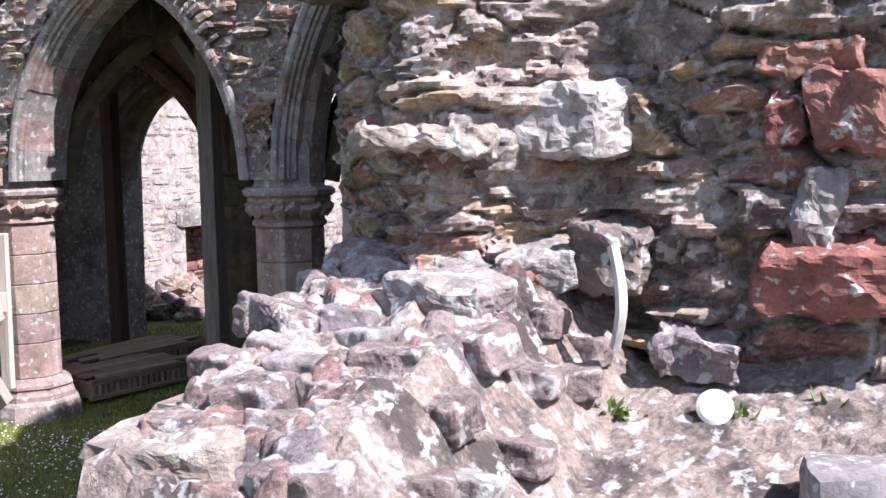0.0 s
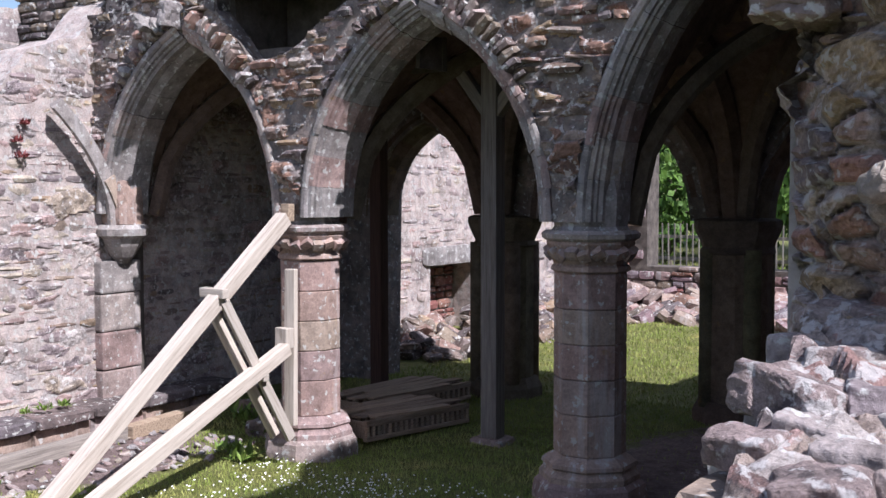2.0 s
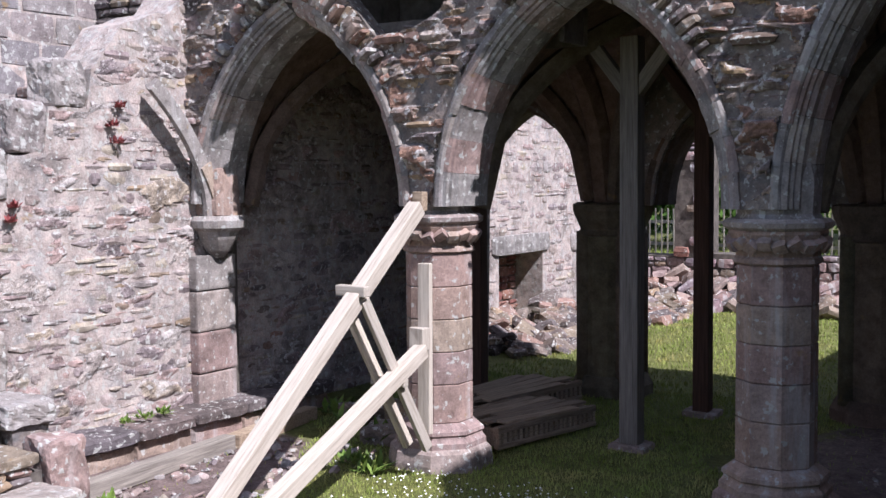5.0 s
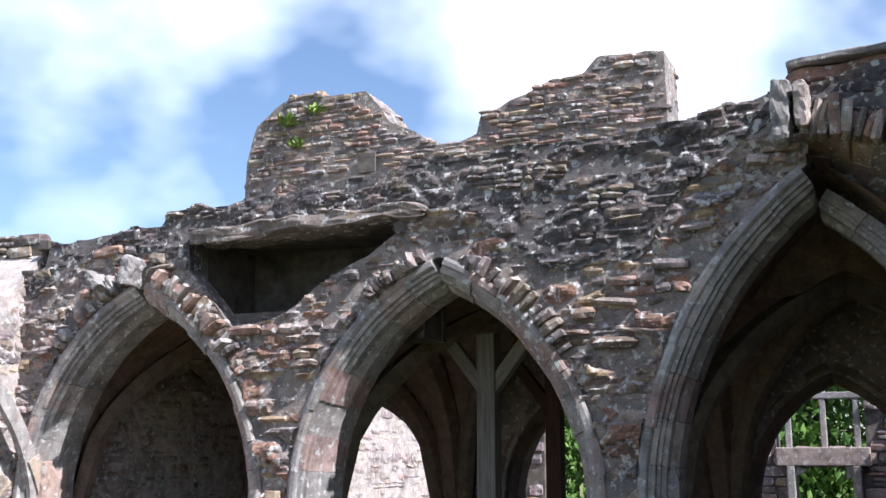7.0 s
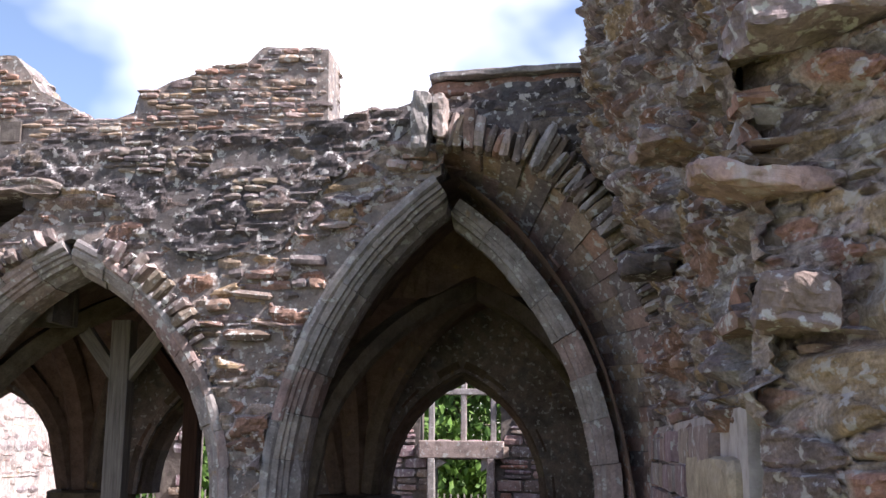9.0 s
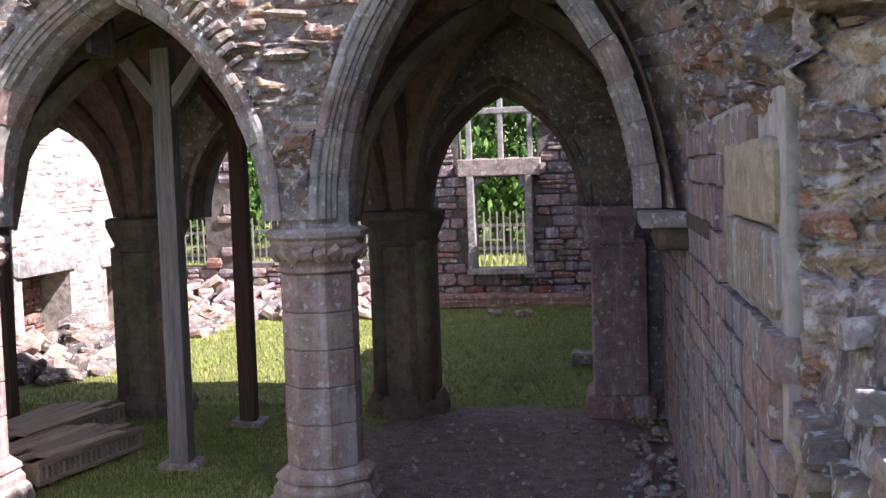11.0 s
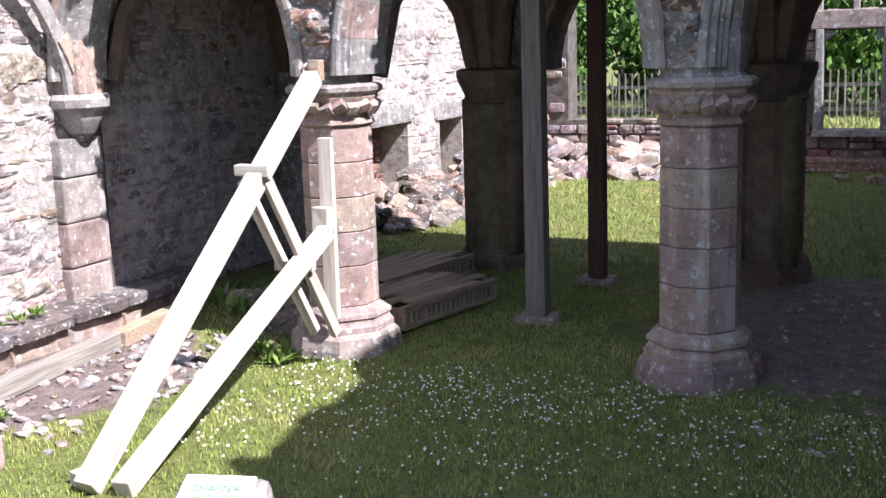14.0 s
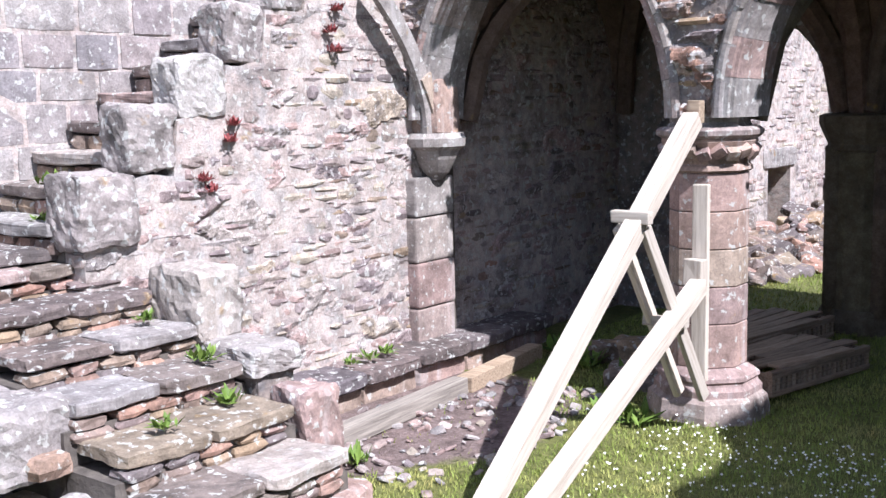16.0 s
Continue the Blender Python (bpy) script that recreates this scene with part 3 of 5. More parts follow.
lay_stones(arcade, DARKWALL, (-4.85, FRONT - 0.01, SPRING), (1, 0, 0), (0, -1, 0), 7.2, 2.9,
           lambda s, z: noise.noise(Vector((s * 2.7, z * 3.4, 9))) > 0.06 and max(3.88 if -3.3 < s - 4.85 < -1.6 else 0, front_hi(s - 4.85), arcade_low(s - 4.85, 0.12)) < z + SPRING < arcade_top(s - 4.85), w=(0.06, 0.22), h=(0.025, 0.065), depth=0.18, proud=0.014, tilt=5, gap=0.003, seed=5, near=lambda s, z: 2 < s < 6)
in_recess = lambda x, z: -3.25 < x < -1.62 and front_hi(x) < z < 3.88
rough_face("torn_leaf", arcade, (-4.85, FRONT + 0.005, 1.95), (1, 0, 0), (0, -1, 0), 6.0, 2.2, lambda a, z: 0.0, TORNDARK, 0.02, 0.05, 12, (5.0, 13.0),
           lambda a, z: arcade_low(a - 4.85, 0.12) < z + 1.95 < front_hi(a - 4.85))
rough_face("crusted_band", arcade, (-4.85, FRONT - 0.012, 3.1), (1, 0, 0), (0, -1, 0), 7.2, 1.6, lambda a, z: 0.0, CRUSTBAND, 0.021, 0.03, 15, (6.0, 15.0),
           lambda a, z: max(front_hi(a - 4.85), arcade_low(a - 4.85, 0.12)) < z + 3.1 < arcade_top(a - 4.85) and not in_recess(a - 4.85, z + 3.1))
# moulded rings: hood and chamfered orders
OUTER = [(0.055, 0.06), (0.06, -0.02), (0.075, -0.05), (0.105, -0.05), (0.125, -0.03), (0.13, 0.3), (0.055, 0.3)]
INNER = [(-0.07, 0.50), (-0.07, 0.40), (-0.03, 0.28), (-0.025, 0.14), (0.0, 0.11), (0.005, 0.07), (0.025, 0.06), (0.03, 0.01), (0.06, -0.005), (0.10, 0.01),
         (0.10, 0.95), (0.03, 0.98), (-0.03, 0.90), (-0.07, 0.80)]
for k, (xc, a, h) in enumerate(ARCHES):
    arch_ring(arcade, "hood_stone", xc, a, h, SPRING, FRONT, BACK, OUTER, DRESSED, 9, seed=k, sides=(-1, 1) if k < 2 else (-1,))
    if k < 2:
        arch_ring(arcade, "voussoir", xc, a, h, SPRING, FRONT, BACK, INNER, DRESSED, 8, seed=k + 10)
    else:
        arch_ring(arcade, "voussoir", xc, a, h, SPRING, FRONT, BACK, INNER, DRESSED, 8, seed=k + 10, sides=(-1,))
        arch_ring(arcade, "voussoir", xc, a, h - 0.05, SPRING, 0.12, BACK + 0.1, INNER, DRESSED, 8, seed=k + 20, sides=(1,))


def torn_point(f):
    """A point on the torn front of the third arch's right half and its outward angle, f from the wall 0 to the top 1."""
    q = (1 - f) * (len(TORN_ARCH) - 1.001)
    k = int(q)
    a, b = Vector(TORN_ARCH[k]), Vector(TORN_ARCH[k + 1])
    p, d = a.lerp(b, q - k), (b - a).normalized()
    return p, math.degrees(math.atan2(-d.y, d.x))


def soffit_stones(count, seed):
    """Coursed stones lining the broken vault between the inner ring and the torn front."""
    rng = random.Random(seed)
    xc, a, h = ARCHES[2]

    def at(f, w, off):
        p, _ = arch_point(f, 1, xc, a, h, SPRING, 0.09 + off)
        q = torn_point((f - 0.45) / 0.55)[0] + Vector((off * 0.7, off * 0.7)) if f > 0.45 else Vector((2.37 + off, p.z))
        w = max(0.0, min(1.0, w))
        return Vector((max(xc - 0.02, p.x), p.z)).lerp(q, w)

    for i in range(count):
        cuts = [-0.25, rng.uniform(-0.10, -0.02), rng.uniform(0.08, 0.16), 0.36]
        for y0, y1 in zip(cuts, cuts[1:]):
            lift, verts = rng.uniform(-0.014, 0.014), []
            for y in (y0 + 0.003, y1 - 0.003):
                for f in ((i + 0.015) / count, (i + 0.985) / count):
                    for off in (lift, 0.2):
                        p = at(f, (0.26 - y) / 0.46, off)
                        verts.append((p.x, y, p.y))
            part("soffit_stone", mesh_from("soffit_stone", verts, [(0, 2, 3, 1), (4, 5, 7, 6), (0, 4, 6, 2), (1, 3, 7, 5), (0, 1, 5, 4), (2, 6, 7, 3)], RUBBLE), arcade)
    for i in range(34):
        p, ang = torn_point((i + 0.5) / 34)
        ln = rng.uniform(0.16, 0.32)
        d = Vector((math.sin(radians(ang)), math.cos(radians(ang))))
        m = Matrix.Translation((p.x + d.x * ln * 0.4, FRONT - 0.01 + rng.uniform(-0.05, 0.04), p.y + d.y * ln * 0.4)) @ pose(0, 0, 0, rng.uniform(-6, 6), ang + rng.uniform(-8, 8), rng.uniform(-6, 6)) @ Matrix.Diagonal((rng.uniform(0.04, 0.075), rng.uniform(0.2, 0.3), ln, 1))
        PIECES.append(("stone", rng.randrange(14), (RUBBLE, DARKWALL, DRESSED)[i % 3], False, arcade, m))


soffit_stones(26, 61)


def radial_stones(k, side, f0, f1, off, length, count, seed, material=RUBBLE):
    """Thin stones set on edge round the back of an arch."""
    rng = random.Random(seed)
    xc, a, h = ARCHES[k]
    for i in range(count):
        f = f0 + (f1 - f0) * (i + 0.5) / count
        ln = length * rng.uniform(0.6, 1.15)
        p, d = arch_point(f, side, xc, a, h, SPRING, off + ln * 0.45)
        ang = math.degrees(math.atan2(d.x, d.z))
        m = Matrix.Translation((p.x, FRONT + 0.05 + rng.uniform(-0.06, 0.05), p.z)) @ pose(0, 0, 0, rng.uniform(-6, 6), ang + rng.uniform(-9, 9), rng.uniform(-6, 6)) @ Matrix.Diagonal((rng.uniform(0.035, 0.075), rng.uniform(0.2, 0.3), ln, 1))
        PIECES.append(("stone", rng.randrange(14), (material, PALEWALL, DRESSED)[i % 3 if rng.random() < 0.5 else 0], False, arcade, m))


radial_stones(0, 1, 0.45, 0.97, 0.13, 0.17, 20, 1)
radial_stones(1, -1, 0.74, 0.98, 0.12, 0.11, 10, 2, DARKWALL)
radial_stones(1, 1, 0.48, 0.95, 0.12, 0.15, 13, 3, DARKWALL)
radial_stones(0, -1, 0.55, 0.98, 0.14, 0.14, 10, 5, DARKWALL)
for bx, bz, sx, sz, ry in ((-3.72, 3.62, 0.08, 0.22, 12), (-4.02, 3.56, 0.07, 0.15, -35), (0.98, 4.24, 0.11, 0.38, 4), (1.10, 4.28, 0.08, 0.28, -3)):
    part("projecting_stone", rough_block("projecting_stone", sx, 0.24, sz, DRESSED, bx * 7, 7, 0.022), arcade, m=pose(bx, FRONT - 0.08, bz, 0, ry, 0))
part("capping_slab", rough_block("capping_slab", 1.0, 0.42, 0.045, DRESSED, 2, 9, 0.012), arcade, "pale stone slab capping the wall", m=pose(1.5, 0.0, 4.625, 0, -3, 0))
part("capping_course", rough_block("capping_course", 1.0, 0.40, 0.09, RUBBLE, 6, 8, 0.02), arcade, m=pose(1.5, 0.05, 4.555, 0, -3, 0))

def column(x, y, label, shaft=COLSTONE, z=0.0, r=0.25):
    """Octagonal pier: plinth, moulded base, drums, carved bell, abacus and springer."""
    ob = empty("column", label, "column", "octagonal piers", m=pose(x, y, z))
    part("plinth", lathe8([(0.40, -0.1), (0.40, 0.05), (0.385, 0.13), (0.35, 0.16)], DRESSED, "plinth"), ob)
    part("base", lathe8([(0.35, 0.16), (0.35, 0.20), (0.325, 0.23), (0.32, 0.245), (0.335, 0.26), (0.33, 0.285), (0.29, 0.315), (r, 0.335)], COLSTONE, "base"), ob)
    zs = [0.335, 0.62, 0.86, 1.10, 1.34, 1.585]
    for a, b in zip(zs, zs[1:]):
        part("drum", lathe8([(r - 0.006, a + 0.002), (r, a + 0.008), (r, b - 0.008), (r - 0.006, b - 0.002)], shaft, "drum"), ob)
    part("capital", lathe8([(r, 1.585), (r + 0.025, 1.60), (r + 0.02, 1.625), (r + 0.005, 1.64), (r + 0.02, 1.72), (r + 0.055, 1.78), (r + 0.05, 1.80)], COLSTONE, "capital"), ob)
    for i in range(20):
        t = radians(18 * i)
        me = chip_mesh("leaf_carving", i % 8, COLSTONE, True)
        part("leaf_carving", me, ob, m=pose((r + 0.03) * math.cos(t), (r + 0.03) * math.sin(t), 1.705 + 0.018 * (i % 2), 20 * (i % 3), 35, math.degrees(t)) @ Matrix.Diagonal((0.06, 0.085, 0.07, 1)))
    part("abacus", lathe8([(r + 0.055, 1.80), (r + 0.085, 1.82), (r + 0.09, 1.85), (r + 0.06, 1.872)], DRESSED, "abacus"), ob)
    part("springer", lathe8([(r + 0.02, 1.872), (r + 0.0, 1.90), (r + 0.01, 2.10), (r - 0.02, 2.22)], DRESSED, "springer"), ob)
    return ob


column(-2.52, 0.04, "octagonal pink sandstone pier with a carved capital, propped by timber")
column(0.0, 0.04, "octagonal red sandstone pier with moulded base and weathered grey face")

# ---- vestibule behind the arcade ----
REAR, RIGHT_FACE = 3.0, 2.35
BAYS = [(-4.85, -2.50), (-2.50, 0.0), (0.0, 2.35)]


def vault_z(x, y):
    for a, b in BAYS:
        if a <= x <= b:
            hx = arch_z(x, (a + b) / 2, (b - a) / 2 - 0.12, 2.05 if a == 0 and y < 1.2 else 1.62, SPRING)
            hy = arch_z(y, (BACK + REAR) / 2, (REAR - BACK) / 2 - 0.06, 1.62, SPRING)
            return max(hx, hy)
    return SPRING


def build_vault():
    xs, ys = steps(-4.85, 2.36, 0.09), steps(-0.14, REAR + 0.02, 0.09)
    n = len(xs)
    verts = [(x, y, vault_z(x, y)) for y in ys for x in xs] + [(x, y, 3.9 if x < -0.1 or y > 1.4 else 4.25) for y in ys for x in xs]
    k = n * len(ys)
    faces = []
    for j in range(len(ys) - 1):
        for i in range(n - 1):
            q = (j * n + i, j * n + i + 1, (j + 1) * n + i + 1, (j + 1) * n + i)
            faces += [q[::-1], tuple(v + k for v in q)]
    tagged(part("ceiling", mesh_from("ceiling", verts, faces, VAULTSTONE_SHADED)), "pointed stone vault over the vestibule, its brown darkened for shade", "vault", kind="structure")


build_vault()


def sweep(name, points, section, material, parent, up=Vector((0, 0, 1)), label=""):
    """A bar of the given section drawn along points."""
    verts, faces, m = [], [], len(section)
    for i, p in enumerate(points):
        d = (points[min(i + 1, len(points) - 1)] - points[max(i - 1, 0)]).normalized()
        side = d.cross(up).normalized()
        top = side.cross(d).normalized()
        verts += [tuple(p + side * a + top * b) for a, b in section]
    for j in range(len(points) - 1):
        faces += [(j * m + i, j * m + (i + 1) % m, (j + 1) * m + (i + 1) % m, (j + 1) * m + i) for i in range(m)]
    faces += [tuple(range(m))[::-1], tuple(range((len(points) - 1) * m, len(points) * m))]
    return part(name, mesh_from(name, verts, faces, material), parent, label)


RIB = [(-0.08, 0.06), (-0.08, -0.03), (-0.035, -0.09), (0.035, -0.09), (0.08, -0.03), (0.08, 0.06)]
ribs = empty("vault_ribs", "chamfered stone ribs crossing under the vestibule vault", "vault rib", kind="structure")
for a, b in BAYS:
    for sx in (0, 1):
        for sy in (0, 1):
            x0, y0 = (a, b)[sx] + (0.13, -0.13)[sx], (BACK, REAR)[sy] + (0.07, -0.07)[sy]
            xm, ym = (a + b) / 2, (BACK + REAR) / 2
            r = arch_side(1.0, 1.62)
            pts = []
            for i in range(15):
                f = i / 14
                d = 1 - f
                pts.append(Vector((x0 + (xm - x0) * f, y0 + (ym - y0) * f, SPRING + math.sqrt(max(r * r - (d + r - 1) ** 2, 0)) - 0.02)))
            sweep("rib", pts, RIB, VAULTSTONE_SHADED, ribs)
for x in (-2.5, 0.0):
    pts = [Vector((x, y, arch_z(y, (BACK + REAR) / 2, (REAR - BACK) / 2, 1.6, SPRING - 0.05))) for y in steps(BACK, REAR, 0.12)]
    sweep("transverse_rib", pts, [(a * 1.6, b * 1.4) for a, b in RIB], VAULTSTONE_SHADED, ribs)

# wall between the vestibule and the chapter house, with its own arches and the tall fragment on top
rear = empty("wall_rear_arcade", "inner arcade wall with pointed openings and a tall ragged fragment above", "wall", kind="structure")
REAR_ARCHES = [(-3.44, 0.70, 1.02), (-1.22, 0.80, 1.12), (0.93, 0.75, 1.12)]


def rear_low(x, extra=0.0):
    for xc, a, h in REAR_ARCHES:
        if abs(x - xc) < a + extra:
            return arch_z(x, xc, a + extra, h + extra * 1.2, 1.85)
    return -0.1 if x < -4.1 or x > 1.72 else 1.85


rear_top = outline([(-5.6, 4.1), (-4.99, 4.1), (-4.98, 5.35), (-4.85, 5.81), (-4.62, 5.98), (-4.4, 6.09), (-3.5, 6.03), (-3.24, 5.68), (-2.95, 5.55), (-2.71, 5.37), (-2.5, 5.35), (-2.25, 5.42), (-2.22, 5.6), (-1.7, 5.8), (-1.55, 5.86), (-1.15, 5.9), (-1.0, 6.05), (-0.36, 6.0), (-0.34, 4.4), (0.5, 4.3), (2.4, 4.2)])
us = steps(-5.6, 2.36, 0.04)
slab("core", (0, REAR + 0.0, 0), (1, 0, 0), (0, -1, 0), us, rear_low, rear_top, 0.55, RUBBLECORE, rear)
in_hole = lambda x, z: abs(x + 3.47) < 0.10 and abs(z - 5.24) < 0.10
for face_y, nrm, sd in ((REAR, -1, 7), (REAR + 0.56, 1, 8)):
    lay_stones(rear, RUBBLE, (-5.6, face_y, 0), (1, 0, 0), (0, nrm, 0), 7.95, 6.1,
               lambda s, z: rear_low(s - 5.6, 0.05) < z < rear_top(s - 5.6) + 0.02 and not (nrm < 0 and (z < 3.9 or in_hole(s - 5.6, z))), w=(0.08, 0.28), h=(0.03, 0.085), depth=0.18, proud=0.022, gap=0.003,
               near=(lambda s, z: z > 5.2) if nrm < 0 else None, seed=sd, tilt=4, extra=(PALEWALL, PALEWALL, DARKWALL))
for k, (xc, a, h) in enumerate(REAR_ARCHES):
    arch_ring(rear, "voussoir", xc, a, h, 1.85, REAR, REAR + 0.53, INNER, VAULTSTONE_SHADED, 7, seed=k + 30)
# no hole is cut: a dark panel gives the shade of a putlog hole
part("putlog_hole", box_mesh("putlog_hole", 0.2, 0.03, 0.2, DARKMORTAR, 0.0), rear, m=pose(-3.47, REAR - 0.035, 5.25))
for x in (-2.48, 0.0):
    ob = empty("clustered_pier", "massive dark moss-stained pier with a moulded capital", "column", "inner piers", m=pose(x, REAR + 0.12, 0) @ Matrix.Diagonal((0.86, 0.86, 1, 1)))
    part("plinth", lathe8([(0.46, -0.1), (0.46, 0.1), (0.40, 0.2)], VAULTSTONE_SHADED, "plinth"), ob)
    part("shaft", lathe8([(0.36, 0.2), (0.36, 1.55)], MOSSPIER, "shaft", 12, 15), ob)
    part("capital", lathe8([(0.36, 1.55), (0.40, 1.57), (0.37, 1.62), (0.44, 1.75), (0.46, 1.80), (0.46, 1.86), (0.40, 1.88)], VAULTSTONE_SHADED, "capital", 12, 15), ob)
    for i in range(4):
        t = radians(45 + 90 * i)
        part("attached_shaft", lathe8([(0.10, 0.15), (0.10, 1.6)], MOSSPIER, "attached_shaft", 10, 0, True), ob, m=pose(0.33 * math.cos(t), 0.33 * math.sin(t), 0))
ob = empty("wall_corbel", "dark moulded corbel under the broken arch", "corbel", m=pose(RIGHT_FACE, 0.12, 0))
part("shelf", box_mesh("shelf", 0.5, 0.66, 0.10, DRESSED, 0.03), ob, m=pose(-0.05, 0, 1.87))
part("bracket", box_mesh("bracket", 0.36, 0.54, 0.16, VAULTSTONE_SHADED, 0.06), ob, m=pose(-0.03, 0, 1.76))
part("string_course", box_mesh("string_course", 0.1, 1.3, 0.09, VAULTSTONE_SHADED, 0.015), ob, "dark string course along the wall", m=pose(0.02, -0.95, 1.87))
ob = empty("respond_pier", "red sandstone half pier with a corbelled capital against the wall", "column", m=pose(1.96, REAR + 0.16, 0))
part("shaft", box_mesh("shaft", 0.50, 0.6, 1.5, PINKASH, 0.09), ob, m=pose(0, 0, 0.85))
part("base", box_mesh("base", 0.62, 0.72, 0.24, PINKASH, 0.07), ob, m=pose(0, 0, 0.08))
part("capital", lathe8([(0.31, 1.5), (0.35, 1.54), (0.33, 1.60), (0.40, 1.74), (0.43, 1.78), (0.43, 1.86)], PINKASH, "capital"), ob)

# ---- left wall with the outer stair running up it ----
LX = -4.85
left = empty("wall_left", "sunlit rubble wall of pale grey and pink stones", "wall", kind="structure")
left_top = outline([(-3.05, 1.30), (-2.76, 1.30), (-2.75, 1.68), (-2.36, 1.68), (-2.35, 2.0), (-1.96, 2.0), (-1.95, 2.34), (-1.62, 2.34), (-1.61, 2.68), (-1.25, 2.68), (-1.2, 3.0), (-0.9, 3.35), (-0.4, 3.5), (0.0, 3.95), (3.0, 4.0)])
us = steps(-3.05, 3.1, 0.05)
slab("core", (LX + 0.015, 0, 0), (0, 1, 0), (1, 0, 0), us, lambda s: -0.1, left_top, 0.45, PALECORE, left)
lay_stones(left, PALEWALL, (LX, -3.05, 0), (0, 1, 0), (1, 0, 0), 6.1, 4.0, lambda s, z: z < left_top(s - 3.05) - 0.03, w=(0.08, 0.32), h=(0.035, 0.12), depth=0.15, proud=0.012, seed=11, tilt=2.5,
           gap=0.008, near=lambda s, z: s < 2.7 and z < 2.4, extra=(RUBBLE, RUBBLE))
rough_face("weathered_face", left, (LX + 0.002, -3.05, 0.0), (0, 1, 0), (1, 0, 0), 6.1, 4.0, lambda a, z: 0.0, TORNPALE, 0.021, 0.032, 31, (3.6, 9.0),
           lambda a, z: z < left_top(a - 3.05) - 0.02)
# pilaster with corbel and springing ribs
pil = empty("wall_respond", "dressed stone half pier with a corbel and broken rib springers", "column", m=pose(LX, 0, 0))
for i, (a, b) in enumerate(((0.1, 0.5), (0.5, 0.85), (0.85, 1.2), (1.2, 1.5))):
    part("jamb_stone", box_mesh("jamb_stone", 0.12 + 0.02 * (i % 2), 0.46, b - a - 0.008, DRESSED, 0.02), pil, m=pose(0.05, -0.02, (a + b) / 2))
part("corbel", lathe8([(0.04, 1.47), (0.10, 1.53), (0.16, 1.63), (0.19, 1.70), (0.235, 1.73), (0.245, 1.79), (0.22, 1.83)], DRESSED, "corbel", 12, 15), pil, m=pose(0.12, 0, 0))
pts = [Vector((0.15 - 0.0 * f, -0.14 - 0.60 * (f ** 2.0), 1.83 + 1.06 * f)) for f in steps(0, 1, 0.1)]
RIB_ROLLS = [(-0.06, 0.05), (-0.06, 0.01), (-0.04, -0.005), (-0.035, -0.03), (-0.012, -0.04), (0.0, -0.07), (0.012, -0.04), (0.035, -0.03), (0.04, -0.005), (0.06, 0.01), (0.06, 0.05)]
sweep("broken_rib", pts, RIB_ROLLS, DRESSED, pil, Vector((1, 0, 0)))
sweep("broken_rib", [p + Vector((0.02, 0.10 - 0.02 * k, 0.0)) for k, p in enumerate(pts[:5])], RIB_ROLLS, COLSTONE, pil, Vector((1, 0, 0)))
part("springer", rough_block("springer", 0.32, 0.30, 0.42, COLSTONE, 3, 5, 0.015), pil, m=pose(0.10, 0, 2.03))

# chapter house: left wall with two fireplaces, far wall with windows, right wall
CX, FAR = -5.6, 11.0
chl = empty("wall_chapter_left", "bright sunlit rubble wall with two low fireplace openings", "wall", kind="structure")
chl_top = outline([(3.0, 4.2), (5.0, 4.4), (7.0, 4.1), (9.0, 4.3), (11.6, 3.8)])
FIRES = [(6.3, 7.6, 1.04), (8.73, 9.6, 0.98)]


def chl_low(s):
    for a, b, z in FIRES:
        if a < s < b:
            return z
    return -0.1


us = steps(3.0, 6.3, 0.1) + steps(6.3, 7.6, 0.1)[1:] + steps(7.6, 8.73, 0.1)[1:] + steps(8.73, 9.6, 0.1)[1:] + steps(9.6, 11.6, 0.1)[1:]
slab("core", (CX + 0.014, 0, 0), (0, 1, 0), (1, 0, 0), us, chl_low, chl_top, 0.5, PALECORE, chl)
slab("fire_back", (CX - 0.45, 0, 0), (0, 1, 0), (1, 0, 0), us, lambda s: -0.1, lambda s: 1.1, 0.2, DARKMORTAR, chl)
lay_stones(chl, PALEWALL, (CX, 3.0, 0), (0, 1, 0), (1, 0, 0), 8.5, 4.4, lambda s, z: chl_low(s + 3) < z < chl_top(s + 3), w=(0.15, 0.45), h=(0.07, 0.17), depth=0.15, proud=0.012, seed=13, tilt=1.5,
           gap=0.008, near=lambda s, z: 1.5 < s < 5 and z < 3)
for a, b, z in FIRES:
    part("lintel", rough_block("lintel", 0.2, b - a + 0.4, 0.28, DRESSED, 5, 5, 0.01), chl, "long pale lintel stone", m=pose(CX - 0.04, (a + b) / 2, z + 0.13))
    lay_stones(chl, REDSTONE, (CX - 0.43, a, 0), (0, 1, 0), (1, 0, 0), b - a, z, lambda s, q: True, w=(0.2, 0.35), h=(0.12, 0.2), seed=17)
slab("left_return", (-5.6, 3.02, 0), (1, 0, 0), (0, -1, 0), steps(0, 0.8, 0.1), lambda s: -0.1, lambda s: 4.2, 0.4, DARKMORTAR, chl)

far = empty("wall_far", "red rubble and ashlar end wall with a square window and mullioned opening", "wall", kind="structure")


def far_spans(x):
    """Solid heights of the far wall above x."""
    if -5.6 <= x < -4.85:
        return [(-0.1, 0.75)]
    if -4.85 <= x < -4.25:
        return [(-0.1, 3.6)]
    if -4.25 <= x < -1.3:
        return [(-0.1, 0.8)]
    if -0.26 <= x < 0.62:
        return [(-0.1, 0.62), (2.12, 2.42)]
    if -0.5 <= x < 0.8:
        return [(-0.1, 2.42)]
    return [(-0.1, 3.7 + 0.3 * noise.noise(Vector((x * 2, 0, 0))))]


def in_far(x, z):
    return any(a < z < b for a, b in far_spans(x))


